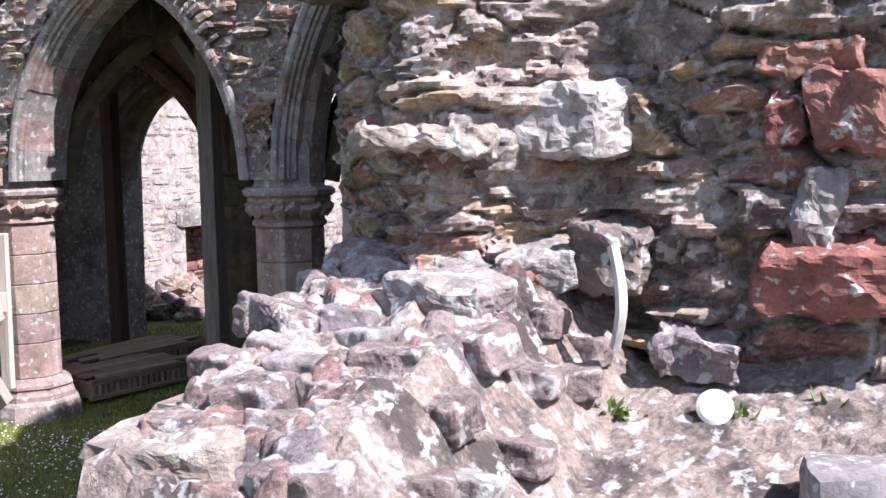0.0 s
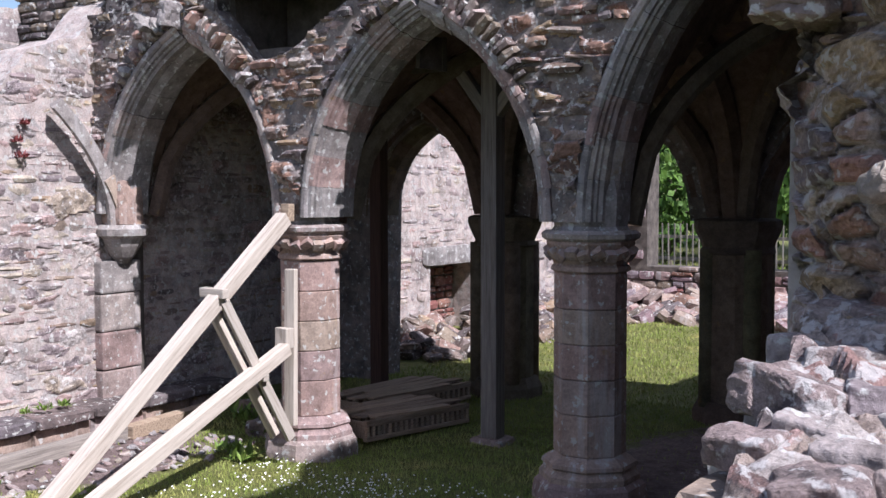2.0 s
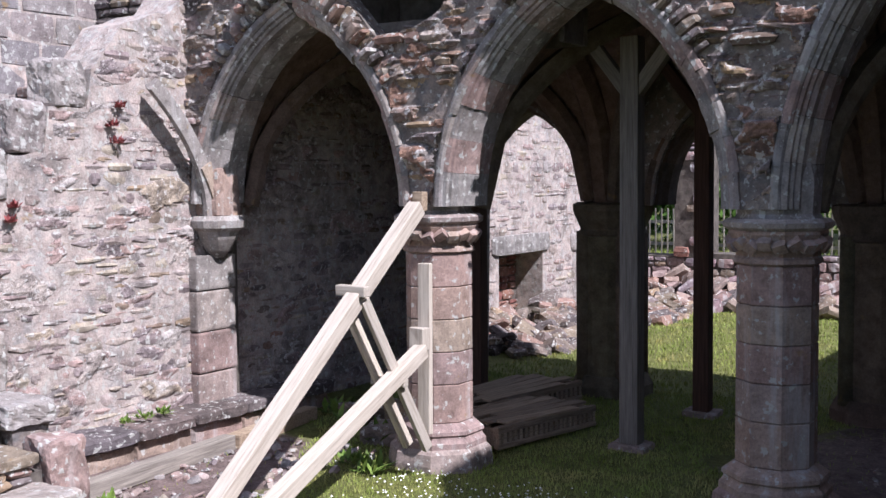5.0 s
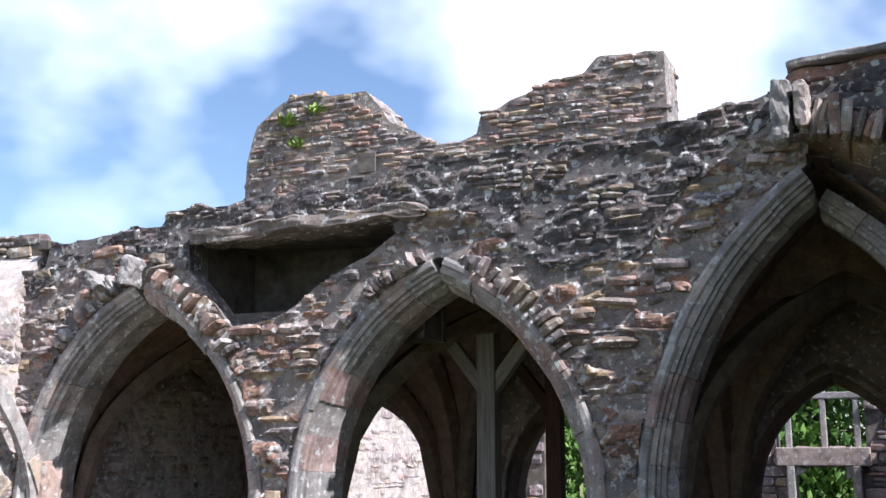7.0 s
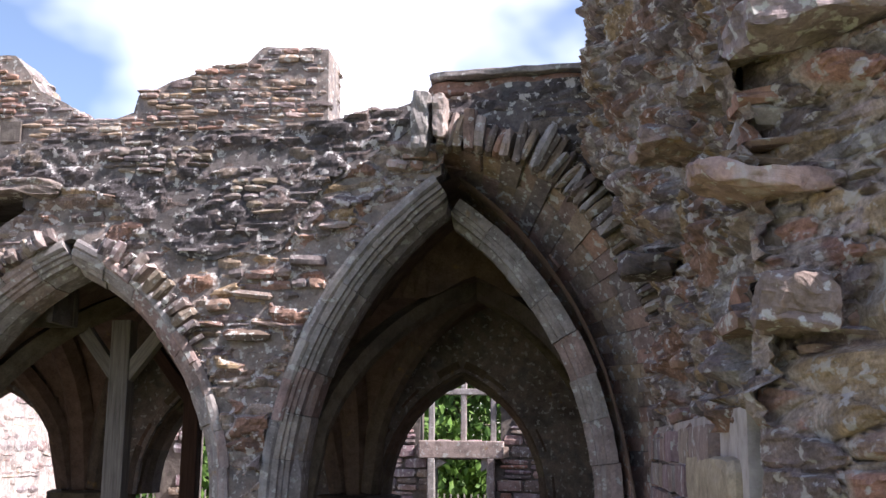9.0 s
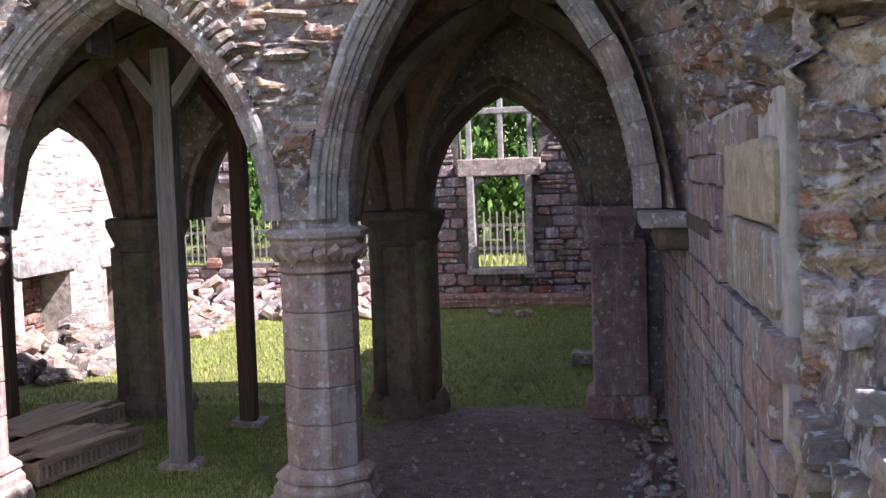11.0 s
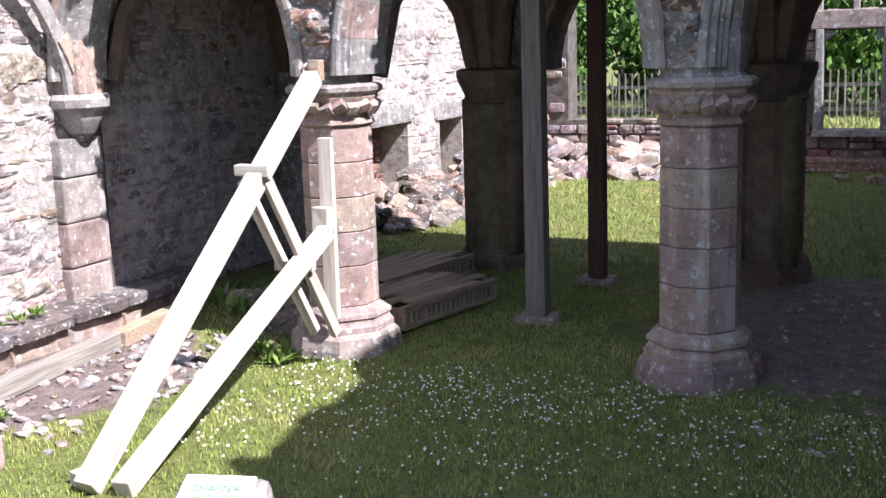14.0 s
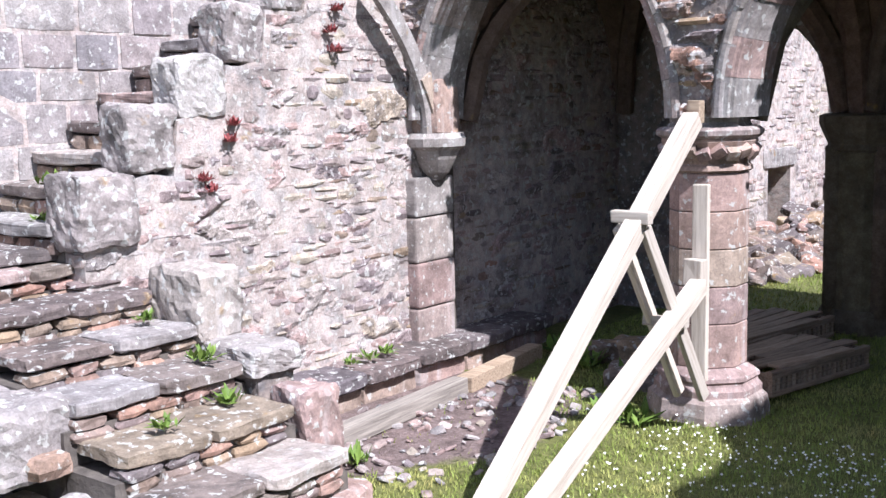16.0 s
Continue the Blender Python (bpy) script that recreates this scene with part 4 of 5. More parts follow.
for a, b in ((-5.6, -4.85), (-4.85, -4.25), (-4.25, -1.3), (-1.3, -0.5), (-0.5, -0.26), (-0.26, 0.62), (0.62, 0.8), (0.8, 2.4)):
    for i in range(len(far_spans((a + b) / 2))):
        slab("core", (0, FAR + 0.03, 0), (1, 0, 0), (0, -1, 0), steps(a, b, 0.15), lambda s: far_spans((a + b) / 2)[i][0], lambda s: far_spans((a + b) / 2)[i][1], 0.5, DARKMORTAR, far)
lay_stones(far, PINKASH, (-5.6, FAR, 0), (1, 0, 0), (0, -1, 0), 8.0, 4.2, lambda s, z: in_far(s - 5.6, z), w=(0.2, 0.5), h=(0.12, 0.22), depth=0.16, proud=0.02, seed=19,
           near=lambda s, z: s > 4.4 and z < 3, extra=(RUBBLE, REDSTONE, DARKWALL, DARKWALL, RUBBLE))
part("plinth", rough_block("plinth", 7.9, 0.3, 0.22, RUBBLE, 3, 9, 0.03), far, m=pose(-1.6, FAR - 0.06, 0.12))
window = empty("window_1", "stone window with a round-headed light, lintel and mullioned upper part", "window", kind="structure", m=pose(0.18, FAR, 0))
part("lintel", box_mesh("lintel", 1.35, 0.3, 0.28, DRESSED, 0.02), window, m=pose(0, -0.04, 2.28))
part("sill", box_mesh("sill", 1.1, 0.34, 0.1, DRESSED, 0.02), window, m=pose(0, -0.06, 0.60))
for x in (-0.47, 0.47):
    part("jamb", box_mesh("jamb", 0.12, 0.3, 1.5, DRESSED, 0.02), window, m=pose(x, -0.04, 1.40))
    part("arch_head", lathe8([(0.16, 0), (0.16, 0.26)], DRESSED, "arch_head", 3, 0), window, m=pose(x * 0.85, 0.12, 2.08, 90, 0, 0))
for x in (-0.5, 0.02, 0.5):
    part("mullion", box_mesh("mullion", 0.09, 0.14, 1.0, DRESSED, 0.015), window, m=pose(x, 0.1, 2.9))
part("transom", box_mesh("transom", 1.3, 0.16, 0.1, DRESSED, 0.015), window, m=pose(0, 0.1, 3.2))

# ---- right wall, thick and broken ----
RX = 2.35
right = empty("wall_right", "tall broken wall of squared red and grey blocks with rough core", "wall", kind="structure")
right_top = outline([(-3.7, 4.6), (-3.4, 5.2), (-2.0, 5.4), (-1.2, 5.4), (-0.3, 5.35), (0.1, 5.2), (0.3, 4.5), (3.5, 4.3), (11.6, 4.0)])
slab("core", (RX + 0.006, 0, 0), (0, 1, 0), (-1, 0, 0), steps(-0.05, 11.6, 0.08), lambda s: -0.1, right_top, 1.9, MORTAR, right)
slab("core", (RX + 0.022, 0, 0), (0, 1, 0), (-1, 0, 0), steps(-3.5, -0.05, 0.08), lambda s: -0.1, lambda s: 2.42, 0.6, MORTAR, right)
slab("core", (RX + 0.12, 0, 0), (0, 1, 0), (-1, 0, 0), steps(-3.42, -0.06, 0.08), lambda s: 2.40, right_top, 1.8, MORTAR, right)
slab("core", (RX + 0.61, 0, 0), (0, 1, 0), (-1, 0, 0), steps(-3.42, -0.07, 0.08), lambda s: -0.1, lambda s: 2.405, 1.3, MORTAR, right)
is_ashlar = lambda y, z: y > -0.05 or z < 2.36 + 0.12 * noise.noise(Vector((0, y * 2, 0))) - max(0, -3.0 - y) * 0.9
big_block = lambda y, z: -3.4 < y < -2.1 and 1.64 < z < 2.24
lay_stones(right, PINKASH, (RX, -3.5, 0), (0, 1, 0), (-1, 0, 0), 15.0, 4.6, lambda s, z: z < right_top(s - 3.5) and is_ashlar(s - 3.5, z) and not big_block(s - 3.5, z), w=(0.18, 0.40), h=(0.12, 0.22),
           depth=0.14, proud=0.006, seed=23, blocks=True, tilt=0.6, gap=0.004, near=lambda s, z: s < 7, name="ashlar_block", extra=(DRESSED, COLSTONE, DRESSED))
part("pale_block", rough_block("pale_block", 0.16, 1.26, 0.285, CREAM, 3, 6, 0.008), right, "long cream sandstone block", m=pose(RX + 0.06, -2.75, 2.13))
part("purple_block", rough_block("purple_block", 0.16, 1.26, 0.29, PINKASH, 4, 6, 0.008), right, m=pose(RX + 0.06, -2.75, 1.835))
lay_stones(right, RUBBLE, (RX + 0.06, -3.6, 2.2), (0, 1, 0), (-1, 0, 0), 3.55, 3.2, lambda s, z: z + 2.2 < right_top(s - 3.6) and not is_ashlar(s - 3.6, z + 2.2) and noise.noise(Vector((s * 2.1, z * 2.4, 6))) > 0.1 and (s < 1.3 or z < 0.9), w=(0.10, 0.36), h=(0.035, 0.13),
           depth=0.32, proud=0.07, seed=24, tilt=8, near=lambda s, z: s < 2.4 and z < 2.4, extra=(PALEWALL, DARKWALL, WHITESTONE, REDSTONE))


def end_depth(x):
    """How far the broken end stands forward: a nose near its corner, hollow beside it."""
    return outline([(2.40, -0.05), (2.52, 0.12), (2.84, 0.40), (2.95, 0.38), (3.36, -0.04), (3.5, 0.04), (4.4, 0.10)])(x) if x < 5 else 0.0


def overhang(a, z):
    """The torn side leans out over the arcade's end."""
    f = max(0.0, min(1.0, (z - 3.0) / 1.1)) * max(0.0, min(1.0, (2.3 - a) / 1.1))
    return 0.36 * f * f * (3 - 2 * f)


rough_face("torn_core", right, (2.40, -3.55, 0.9), (1, 0, 0), (0, -1, 0), 2.0, 4.2, lambda a, z: end_depth(2.4 + a) + 0.02 - 0.10 * max(0, z - 2.2), TORN, 0.0115, 0.095, 2)
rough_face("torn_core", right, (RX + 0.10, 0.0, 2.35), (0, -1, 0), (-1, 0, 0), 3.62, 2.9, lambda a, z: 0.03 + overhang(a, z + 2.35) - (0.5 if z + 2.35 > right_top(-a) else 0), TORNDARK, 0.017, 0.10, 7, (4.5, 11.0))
for k, (a, b, lim) in enumerate((((2.46, -3.60), (2.86, -3.95), 60), ((2.90, -3.97), (3.36, -3.53), 60), ((3.38, -3.56), (4.35, -3.62), 60))):
    d = Vector((b[0] - a[0], b[1] - a[1], 0))
    lay_stones(right, RUBBLE, (*a, 0.9), d, (d.y, -d.x, 0), d.length, 4.2, lambda s, z: noise.noise(Vector((s * 2.6 + k, z * 2.6, 4))) > (0.12, 0.16, 0.3)[k], w=(0.07, 0.26), h=(0.025, 0.07),
               depth=0.24, proud=0.035, seed=25 + k, tilt=9, gap=0.004, near=lambda s, z: z < 2.4, limit=lim, extra=(PALEWALL, PALEWALL, PALEWALL, WHITESTONE, COLSTONE, PALEWALL, DRESSED))
for x, y, z, sx, sy, sz, ry, mt in ((2.54, -3.72, 3.50, 0.42, 0.42, 0.10, -8, PALEWALL), (2.42, -3.58, 3.06, 0.38, 0.34, 0.06, 8, COLSTONE), (2.48, -3.72, 2.68, 0.19, 0.3, 0.15, 0, RUBBLE), (2.30, -2.2, 3.55, 0.3, 0.4, 0.08, 5, RUBBLE), (2.26, -1.3, 3.2, 0.26, 0.3, 0.11, 0, DARKWALL)):
    part("projecting_slab", rough_block("projecting_slab", sx, sy, sz, mt, x * 13 + z, 10, 0.03), right, m=pose(x, y, z, 4, ry, 10 * math.sin(z * 9)))
for nm, mt, x, z, sx, sz, out in (("white_block", WHITESTONE, 3.24, 2.215, 0.34, 0.20, 0.14), ("red_block", REDSTONE, 3.93, 2.37, 0.28, 0.09, 0.08), ("red_block", REDSTONE, 4.04, 2.22, 0.2, 0.2, 0.1),
                             ("red_block", REDSTONE, 3.84, 2.21, 0.1, 0.13, 0.08), ("red_block", REDSTONE, 3.1, 1.73, 0.16, 0.11, 0.14), ("orange_block", REDSTONE, 4.0, 1.78, 0.42, 0.17, 0.18),
                             ("grey_slab", DRESSED, 3.94, 1.97, 0.12, 0.24, 0.09), ("dark_block", DARKWALL, 3.37, 1.81, 0.2, 0.2, 0.26), ("ledge_stone", PALEWALL, 2.90, 2.17, 0.40, 0.08, 0.12), ("ochre_block", PALEWALL, 3.62, 1.56, 0.24, 0.12, 0.2)):
    part(nm, rough_block(nm, sx, 0.36, sz, mt, x * 11 + z, 13, 0.04), right, m=pose(x, -3.55 - end_depth(x) - out + 0.15, z, 3, 2, 12 * math.sin(x * 40)))
# plain block added out of view, only to shade the broken end
slab("buttress", (4.45, 0, 0), (0, 1, 0), (-1, 0, 0), steps(-3.76, -3.3, 0.1), lambda s: -0.1, lambda s: 3.6 + 0.1 * noise.noise(Vector((s * 5, 0, 0))), 1.0, MORTAR, right)

# plain unseen walls added behind the path to hold back low sky light
for nm, o, u, n, ln in (("wall_court_back", (-8, -11, 0), (1, 0, 0), (0, 1, 0), 18), ("wall_court_side", (9.5, -11, 0), (0, 1, 0), (-1, 0, 0), 16)):
    tagged(slab(nm, o, u, n, steps(0, ln, 0.5), lambda s: -0.3, lambda s: 2.4, 0.5, RUBBLECORE), "unseen plain wall added to cut low sky light", "wall", kind="structure")

# ---- timber prop against the pier ----
def timber(name, a, b, w, d, material, parent, roll=0, label=""):
    a, b = Vector(a), Vector(b)
    me = box_mesh(name, w, d, (b - a).length, material, 0.008, 0.004, int(a.x * 100 + b.z * 77))
    return part(name, me, parent, label, beam_pose(a, b, roll))


prop = empty("timber_prop", "pale sawn timber raking prop bolted together against a pier", "prop")
timber("raking_beam", (-2.42, -2.78, 0.04), (-2.46, -0.34, 1.93), 0.105, 0.11, NEWWOOD, prop)
timber("raking_beam", (-2.24, -2.74, 0.04), (-2.36, -0.44, 0.92), 0.105, 0.10, NEWWOOD, prop)
timber("brace", (-2.57, -1.06, 1.34), (-2.50, -0.42, 0.22), 0.04, 0.08, NEWWOOD, prop)
timber("brace", (-2.40, -1.06, 1.34), (-2.33, -0.42, 0.22), 0.04, 0.08, NEWWOOD, prop)
timber("wall_plate", (-2.40, -0.34, 0.30), (-2.40, -0.32, 1.53), 0.10, 0.05, NEWWOOD, prop)
timber("cleat", (-2.40, -0.41, 0.92), (-2.40, -0.41, 1.08), 0.12, 0.09, NEWWOOD, prop)
timber("cleat", (-2.46, -0.30, 1.90), (-2.46, -0.29, 2.04), 0.09, 0.07, OLDWOOD, prop)
timber("cross_piece", (-2.59, -1.09, 1.40), (-2.35, -1.09, 1.40), 0.07, 0.07, NEWWOOD, prop)
timber("cross_piece", (-2.58, -0.72, 0.74), (-2.30, -0.72, 0.74), 0.06, 0.06, NEWWOOD, prop)
timber("foot_block", (-2.60, -2.66, 0.03), (-2.42, -2.72, 0.03), 0.07, 0.09, NEWWOOD, prop)

# ---- stone sign ----
sign = empty("stone_sign", "low grey stone block with a pale plaque lettered in green", "sign", m=pose(-1.50, -2.96, -0.03, 0, 0, 14))
part("block", rough_block("block", 0.42, 0.34, 0.34, WHITESTONE, 8, 7, 0.006), sign, m=pose(0, 0, 0.08, 22, 0, 0))
part("plaque", box_mesh("plaque", 0.32, 0.23, 0.02, WHITEPAINT, 0.004), sign, m=pose(0, -0.078, 0.272, 22, 0, 0))
for row, word in enumerate(("CHAPTER", "HOUSE")):
    fc = bpy.data.curves.new("lettering", "FONT")
    fc.body, fc.size, fc.align_x, fc.extrude = word, 0.052, "CENTER", 0.001
    fc.materials.append(GREENPAINT)
    part("lettering", fc, sign, m=pose(0, -0.0826, 0.2845, 22, 0, 0) @ pose(0, 0.012 - 0.055 * row, 0.0))

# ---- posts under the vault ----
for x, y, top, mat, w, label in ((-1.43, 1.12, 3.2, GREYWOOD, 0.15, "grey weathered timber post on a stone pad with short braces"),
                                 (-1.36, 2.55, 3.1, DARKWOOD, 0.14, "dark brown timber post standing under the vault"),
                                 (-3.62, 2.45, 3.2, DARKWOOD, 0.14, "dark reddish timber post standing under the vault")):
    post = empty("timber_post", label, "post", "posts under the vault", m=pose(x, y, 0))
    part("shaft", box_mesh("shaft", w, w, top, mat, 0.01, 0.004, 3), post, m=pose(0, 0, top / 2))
    part("pad", rough_block("pad", 0.30, 0.26, 0.06, DRESSED, x, 4, 0.012), post, m=pose(0, 0, 0.02))
    for sx in (-1, 1):
        part("brace", box_mesh("brace", 0.10, 0.10, 0.62, mat, 0.008), post, m=pose(0.19 * sx, 0, top - 0.22, 0, 38 * sx, 0))

# ---- old slatted timber frames lying on the ground ----
def pallet(m, label):
    ob = empty("slatted_frame", label, "pallet", "slatted frames", m=m)
    for y in (-0.26, 0.26):
        part("side_board", box_mesh("side_board", 1.75, 0.05, 0.05, OLDWOOD, 0.006), ob, m=pose(0, y, 0.16))
        part("bottom_board", box_mesh("bottom_board", 1.75, 0.05, 0.04, OLDWOOD, 0.006), ob, m=pose(0, y, 0.03))
        for i in range(20):
            part("slat", box_mesh("slat", 0.045, 0.04, 0.12, OLDWOOD, 0.004), ob, m=pose(-0.84 + i * 0.0885, y, 0.095))
    for i in range(5):
        part("top_board", box_mesh("top_board", 1.7 if i % 2 else 1.2, 0.11, 0.022, OLDWOOD, 0.004), ob, m=pose(0.1 * (i % 3) - 0.1, -0.23 + 0.115 * i, 0.197, 0, 0, 1.5 * (i - 2)))
    for x in (-0.845, 0.845):
        part("end_board", box_mesh("end_board", 0.04, 0.5, 0.14, OLDWOOD, 0.006), ob, m=pose(x, 0, 0.10))


pallet(pose(-2.35, 1.04, 0.03, 0, 0, 76) @ Matrix.Diagonal((0.68, 1, 1, 1)), "old brown slatted timber frame lying on the grass")
pallet(pose(-2.90, 1.80, 0.03, 0, 0, 82) @ Matrix.Diagonal((0.86, 1, 1, 1)), "old brown slatted timber frame beside another")

# ---- stair ----
stair = empty("stone_stair", "weathered dark stone stair with stepped block parapets", "stairs", m=pose(0, 0, 0))
rng = random.Random(8)
treads = [(-5.15, 1.20), (-4.78, 1.05), (-4.42, 0.89), (-4.05, 0.73), (-3.68, 0.56), (-3.32, 0.38)]
for i, (x, z) in enumerate(treads):
    for k in range(2):
        ln = 0.52 if k else 0.50
        part("tread", rough_block("tread", 0.44, ln, 0.075, DARKWALL if (i + k) % 3 else DRESSED, i * 3 + k, 6, 0.014), stair, m=pose(x - 0.02 + 0.02 * k, -3.55 + 0.51 * k, z - 0.03, 0, rng.uniform(-2, 2), rng.uniform(-3, 3)))
    for k in range(5):
        for q in range(2):
            m = pose(x + 0.12, -3.7 + 0.2 * k + rng.uniform(-0.03, 0.03), z - 0.10 - 0.055 * q, rng.uniform(-4, 4), 0, rng.uniform(-6, 6)) @ Matrix.Diagonal((0.16, rng.uniform(0.15, 0.23), 0.055, 1))
            PIECES.append(("riser_stone", rng.randrange(14), RUBBLE, False, stair, m))
    part("core", box_mesh("core", 0.38, 1.1, max(z - 0.12, 0.1), DARKMORTAR, 0.0), stair, m=pose(x - 0.03, -3.30, (z - 0.12) / 2))
for i in range(9):
    y, z = -2.95 + 0.27 * i, 1.40 + 0.185 * i
    part("tread", rough_block("tread", 1.05, 0.36, 0.08, DARKWALL if i % 2 else DRESSED, 40 + i, 6, 0.014), stair, m=pose(-5.55, y, z, rng.uniform(-2, 2), 0, rng.uniform(-2, 2)))
    for k in range(5):
        m = pose(-5.95 + 0.2 * k, y - 0.08, z - 0.10, 0, rng.uniform(-4, 4), rng.uniform(-6, 6)) @ Matrix.Diagonal((rng.uniform(0.15, 0.23), 0.16, 0.10, 1))
        PIECES.append(("riser_stone", rng.randrange(14), RUBBLE, False, stair, m))
    part("core", box_mesh("core", 1.08, 0.265, z - 0.05, DARKMORTAR, 0.0), stair, m=pose(-5.56, y + 0.03, (z - 0.05) / 2))
part("landing", rough_block("landing", 1.3, 1.3, 0.08, DARKWALL, 61, 7, 0.015), stair, m=pose(-5.75, -3.3, 1.26))
part("core", box_mesh("core", 1.2, 1.2, 1.2, DARKMORTAR, 0.0), stair, m=pose(-5.8, -3.3, 0.6))
# parapet blocks
for i, (x, y, z, sx, sy, sz, mt) in enumerate((
        (-4.42, -2.62, 0.98, 0.46, 0.32, 0.42, DRESSED), (-4.02, -2.60, 0.715, 0.52, 0.34, 0.16, DRESSED), (-3.60, -2.58, 0.36, 0.27, 0.28, 0.50, DRESSED),
        (-4.95, -2.90, 1.50, 0.36, 0.40, 0.42, WHITESTONE), (-4.97, -2.54, 1.90, 0.30, 0.36, 0.40, WHITESTONE), (-4.97, -2.14, 2.20, 0.30, 0.36, 0.38, WHITESTONE), (-4.97, -1.78, 2.53, 0.30, 0.32, 0.38, WHITESTONE), (-4.97, -1.42, 2.86, 0.30, 0.32, 0.36, WHITESTONE),
        (-4.22, -3.98, 0.58, 0.62, 0.44, 0.36, GREYASH), (-4.85, -3.98, 0.86, 0.50, 0.44, 0.42, WHITESTONE), (-5.4, -4.0, 1.15, 0.6, 0.4, 0.4, DRESSED), (-3.55, -3.98, 0.18, 0.55, 0.4, 0.34, DRESSED))):
    part("parapet_block", rough_block("parapet_block", sx, sy, sz, mt, 70 + i, 10, 0.024), stair, m=pose(x, y, z, 0, 0, rng.uniform(-4, 4)))
for x, y, z0 in ((-4.42, -2.62, 0.80), (-4.02, -2.60, 0.64)):
    part("core", box_mesh("core", 0.42, 0.26, z0, RUBBLECORE, 0.0), stair, m=pose(x, y, z0 / 2))
    for k in range(14):
        m = pose(x + rng.uniform(-0.2, 0.2), y - 0.10 + rng.choice((0, 0.22)), rng.uniform(0.05, z0), 0, 0, rng.uniform(-8, 8)) @ Matrix.Diagonal((rng.uniform(0.14, 0.28), 0.12, 0.075, 1))
        PIECES.append(("riser_stone", rng.randrange(14), RUBBLE, False, stair, m))
for k in range(40):
    m = pose(rng.uniform(-5.6, -3.9), -3.92 - rng.uniform(0, 0.1), rng.uniform(0.05, 0.5), 0, 0, rng.uniform(-8, 8)) @ Matrix.Diagonal((rng.uniform(0.16, 0.36), 0.2, 0.11, 1))
    PIECES.append(("riser_stone", rng.randrange(14), RUBBLE, False, stair, m))
part("bottom_stone", rough_block("bottom_stone", 0.75, 0.42, 0.2, COLSTONE, 91, 6, 0.014), stair, "pinkish bottom step stone", m=pose(-3.45, -2.85, 0.07, 0, 0, 12))

# tall wall behind the stair
back = empty("wall_behind_stair", "tall weathered grey ashlar wall spotted with lichen", "wall", kind="structure")
back_top = outline([(-7, 3.9), (-0.6, 3.95), (0.0, 3.9), (0.6, 4.1), (3.0, 4.1)])
slab("core", (-6.09, 0, 0), (0, 1, 0), (1, 0, 0), steps(-7.0, 3.0, 0.1), lambda s: -0.1, back_top, 0.5, PALECORE, back)
lay_stones(back, GREYASH, (-6.1, -7.0, 0), (0, 1, 0), (1, 0, 0), 10.0, 4.2, lambda s, z: z < back_top(s - 7), w=(0.3, 0.6), h=(0.18, 0.28), depth=0.14, proud=0.006, seed=31, blocks=True, tilt=0.6, gap=0.008,
           near=lambda s, z: 2.5 < s < 6.6 and z > 1.2, name="ashlar_block")
slab("link", (0, -0.05, 0), (1, 0, 0), (0, -1, 0), steps(-6.1, -4.8, 0.1), lambda s: -0.1, outline([(-6.1, 4.05), (-4.8, 4.0)]), 0.35, DARKMORTAR, back)
lay_stones(back, DARKWALL, (-6.1, -0.07, 0), (1, 0, 0), (0, -1, 0), 1.3, 4.05, lambda s, z: z > 1.5, w=(0.12, 0.34), h=(0.05, 0.11), proud=0.02, seed=32)

# ---- bench along the wall, timber on the ground ----
bench = empty("stone_bench", "low mossy stone ledge along the foot of the wall", "ledge", m=pose(-4.66, 0, 0))
for i in range(5):
    part("ledge_stone", rough_block("ledge_stone", 0.46, 0.58, 0.10, RUBBLE if i % 2 else DARKWALL, i + 20, 6, 0.014), bench, m=pose(0.0, -1.45 + 0.59 * i, 0.20))
    part("base_stone", rough_block("base_stone", 0.36, 0.57, 0.2, COLSTONE, i + 30, 5, 0.014), bench, m=pose(-0.02, -1.45 + 0.59 * i, 0.06))
lying = empty("lying_timber", "long squared old timber lying on gravel", "timber")
timber("beam", (-4.02, -2.05, 0.06), (-4.12, -0.55, 0.07), 0.12, 0.12, GREYWOOD, lying)
timber("beam", (-4.13, -0.50, 0.06), (-4.28, 0.65, 0.06), 0.13, 0.12, OLDWOOD, lying)


# ---- loose stones ----
def scatter(name, label, n, where, size, mats, group, seed, stuff=False):
    rng = random.Random(seed)
    heap = empty(name, label, "rubble")
    for i in range(n):
        x, y, z = where(rng)
        s = rng.uniform(*size)
        m = pose(x, y, z, rng.uniform(-35, 35), rng.uniform(-35, 35), rng.uniform(0, 360)) @ Matrix.Diagonal((s * rng.uniform(1, 1.8), s * rng.uniform(0.8, 1.2), s * rng.uniform(0.3, 0.7), 1))
        PIECES.append(("stone", rng.randrange(14), mats[i % len(mats)], False, heap, m))


def along_left(rng):
    y = rng.uniform(4.4, 10.4)
    f = rng.random()
    return CX + 0.2 + 1.5 * f, y, max(0.03, 0.40 * (1 - f) * rng.uniform(0.3, 1.0))


def along_far(rng):
    f = rng.random()
    return rng.uniform(-5.3, -1.0), FAR - 0.15 - 1.2 * f, max(0.03, 0.5 * (1 - f) * rng.uniform(0.3, 1.0))


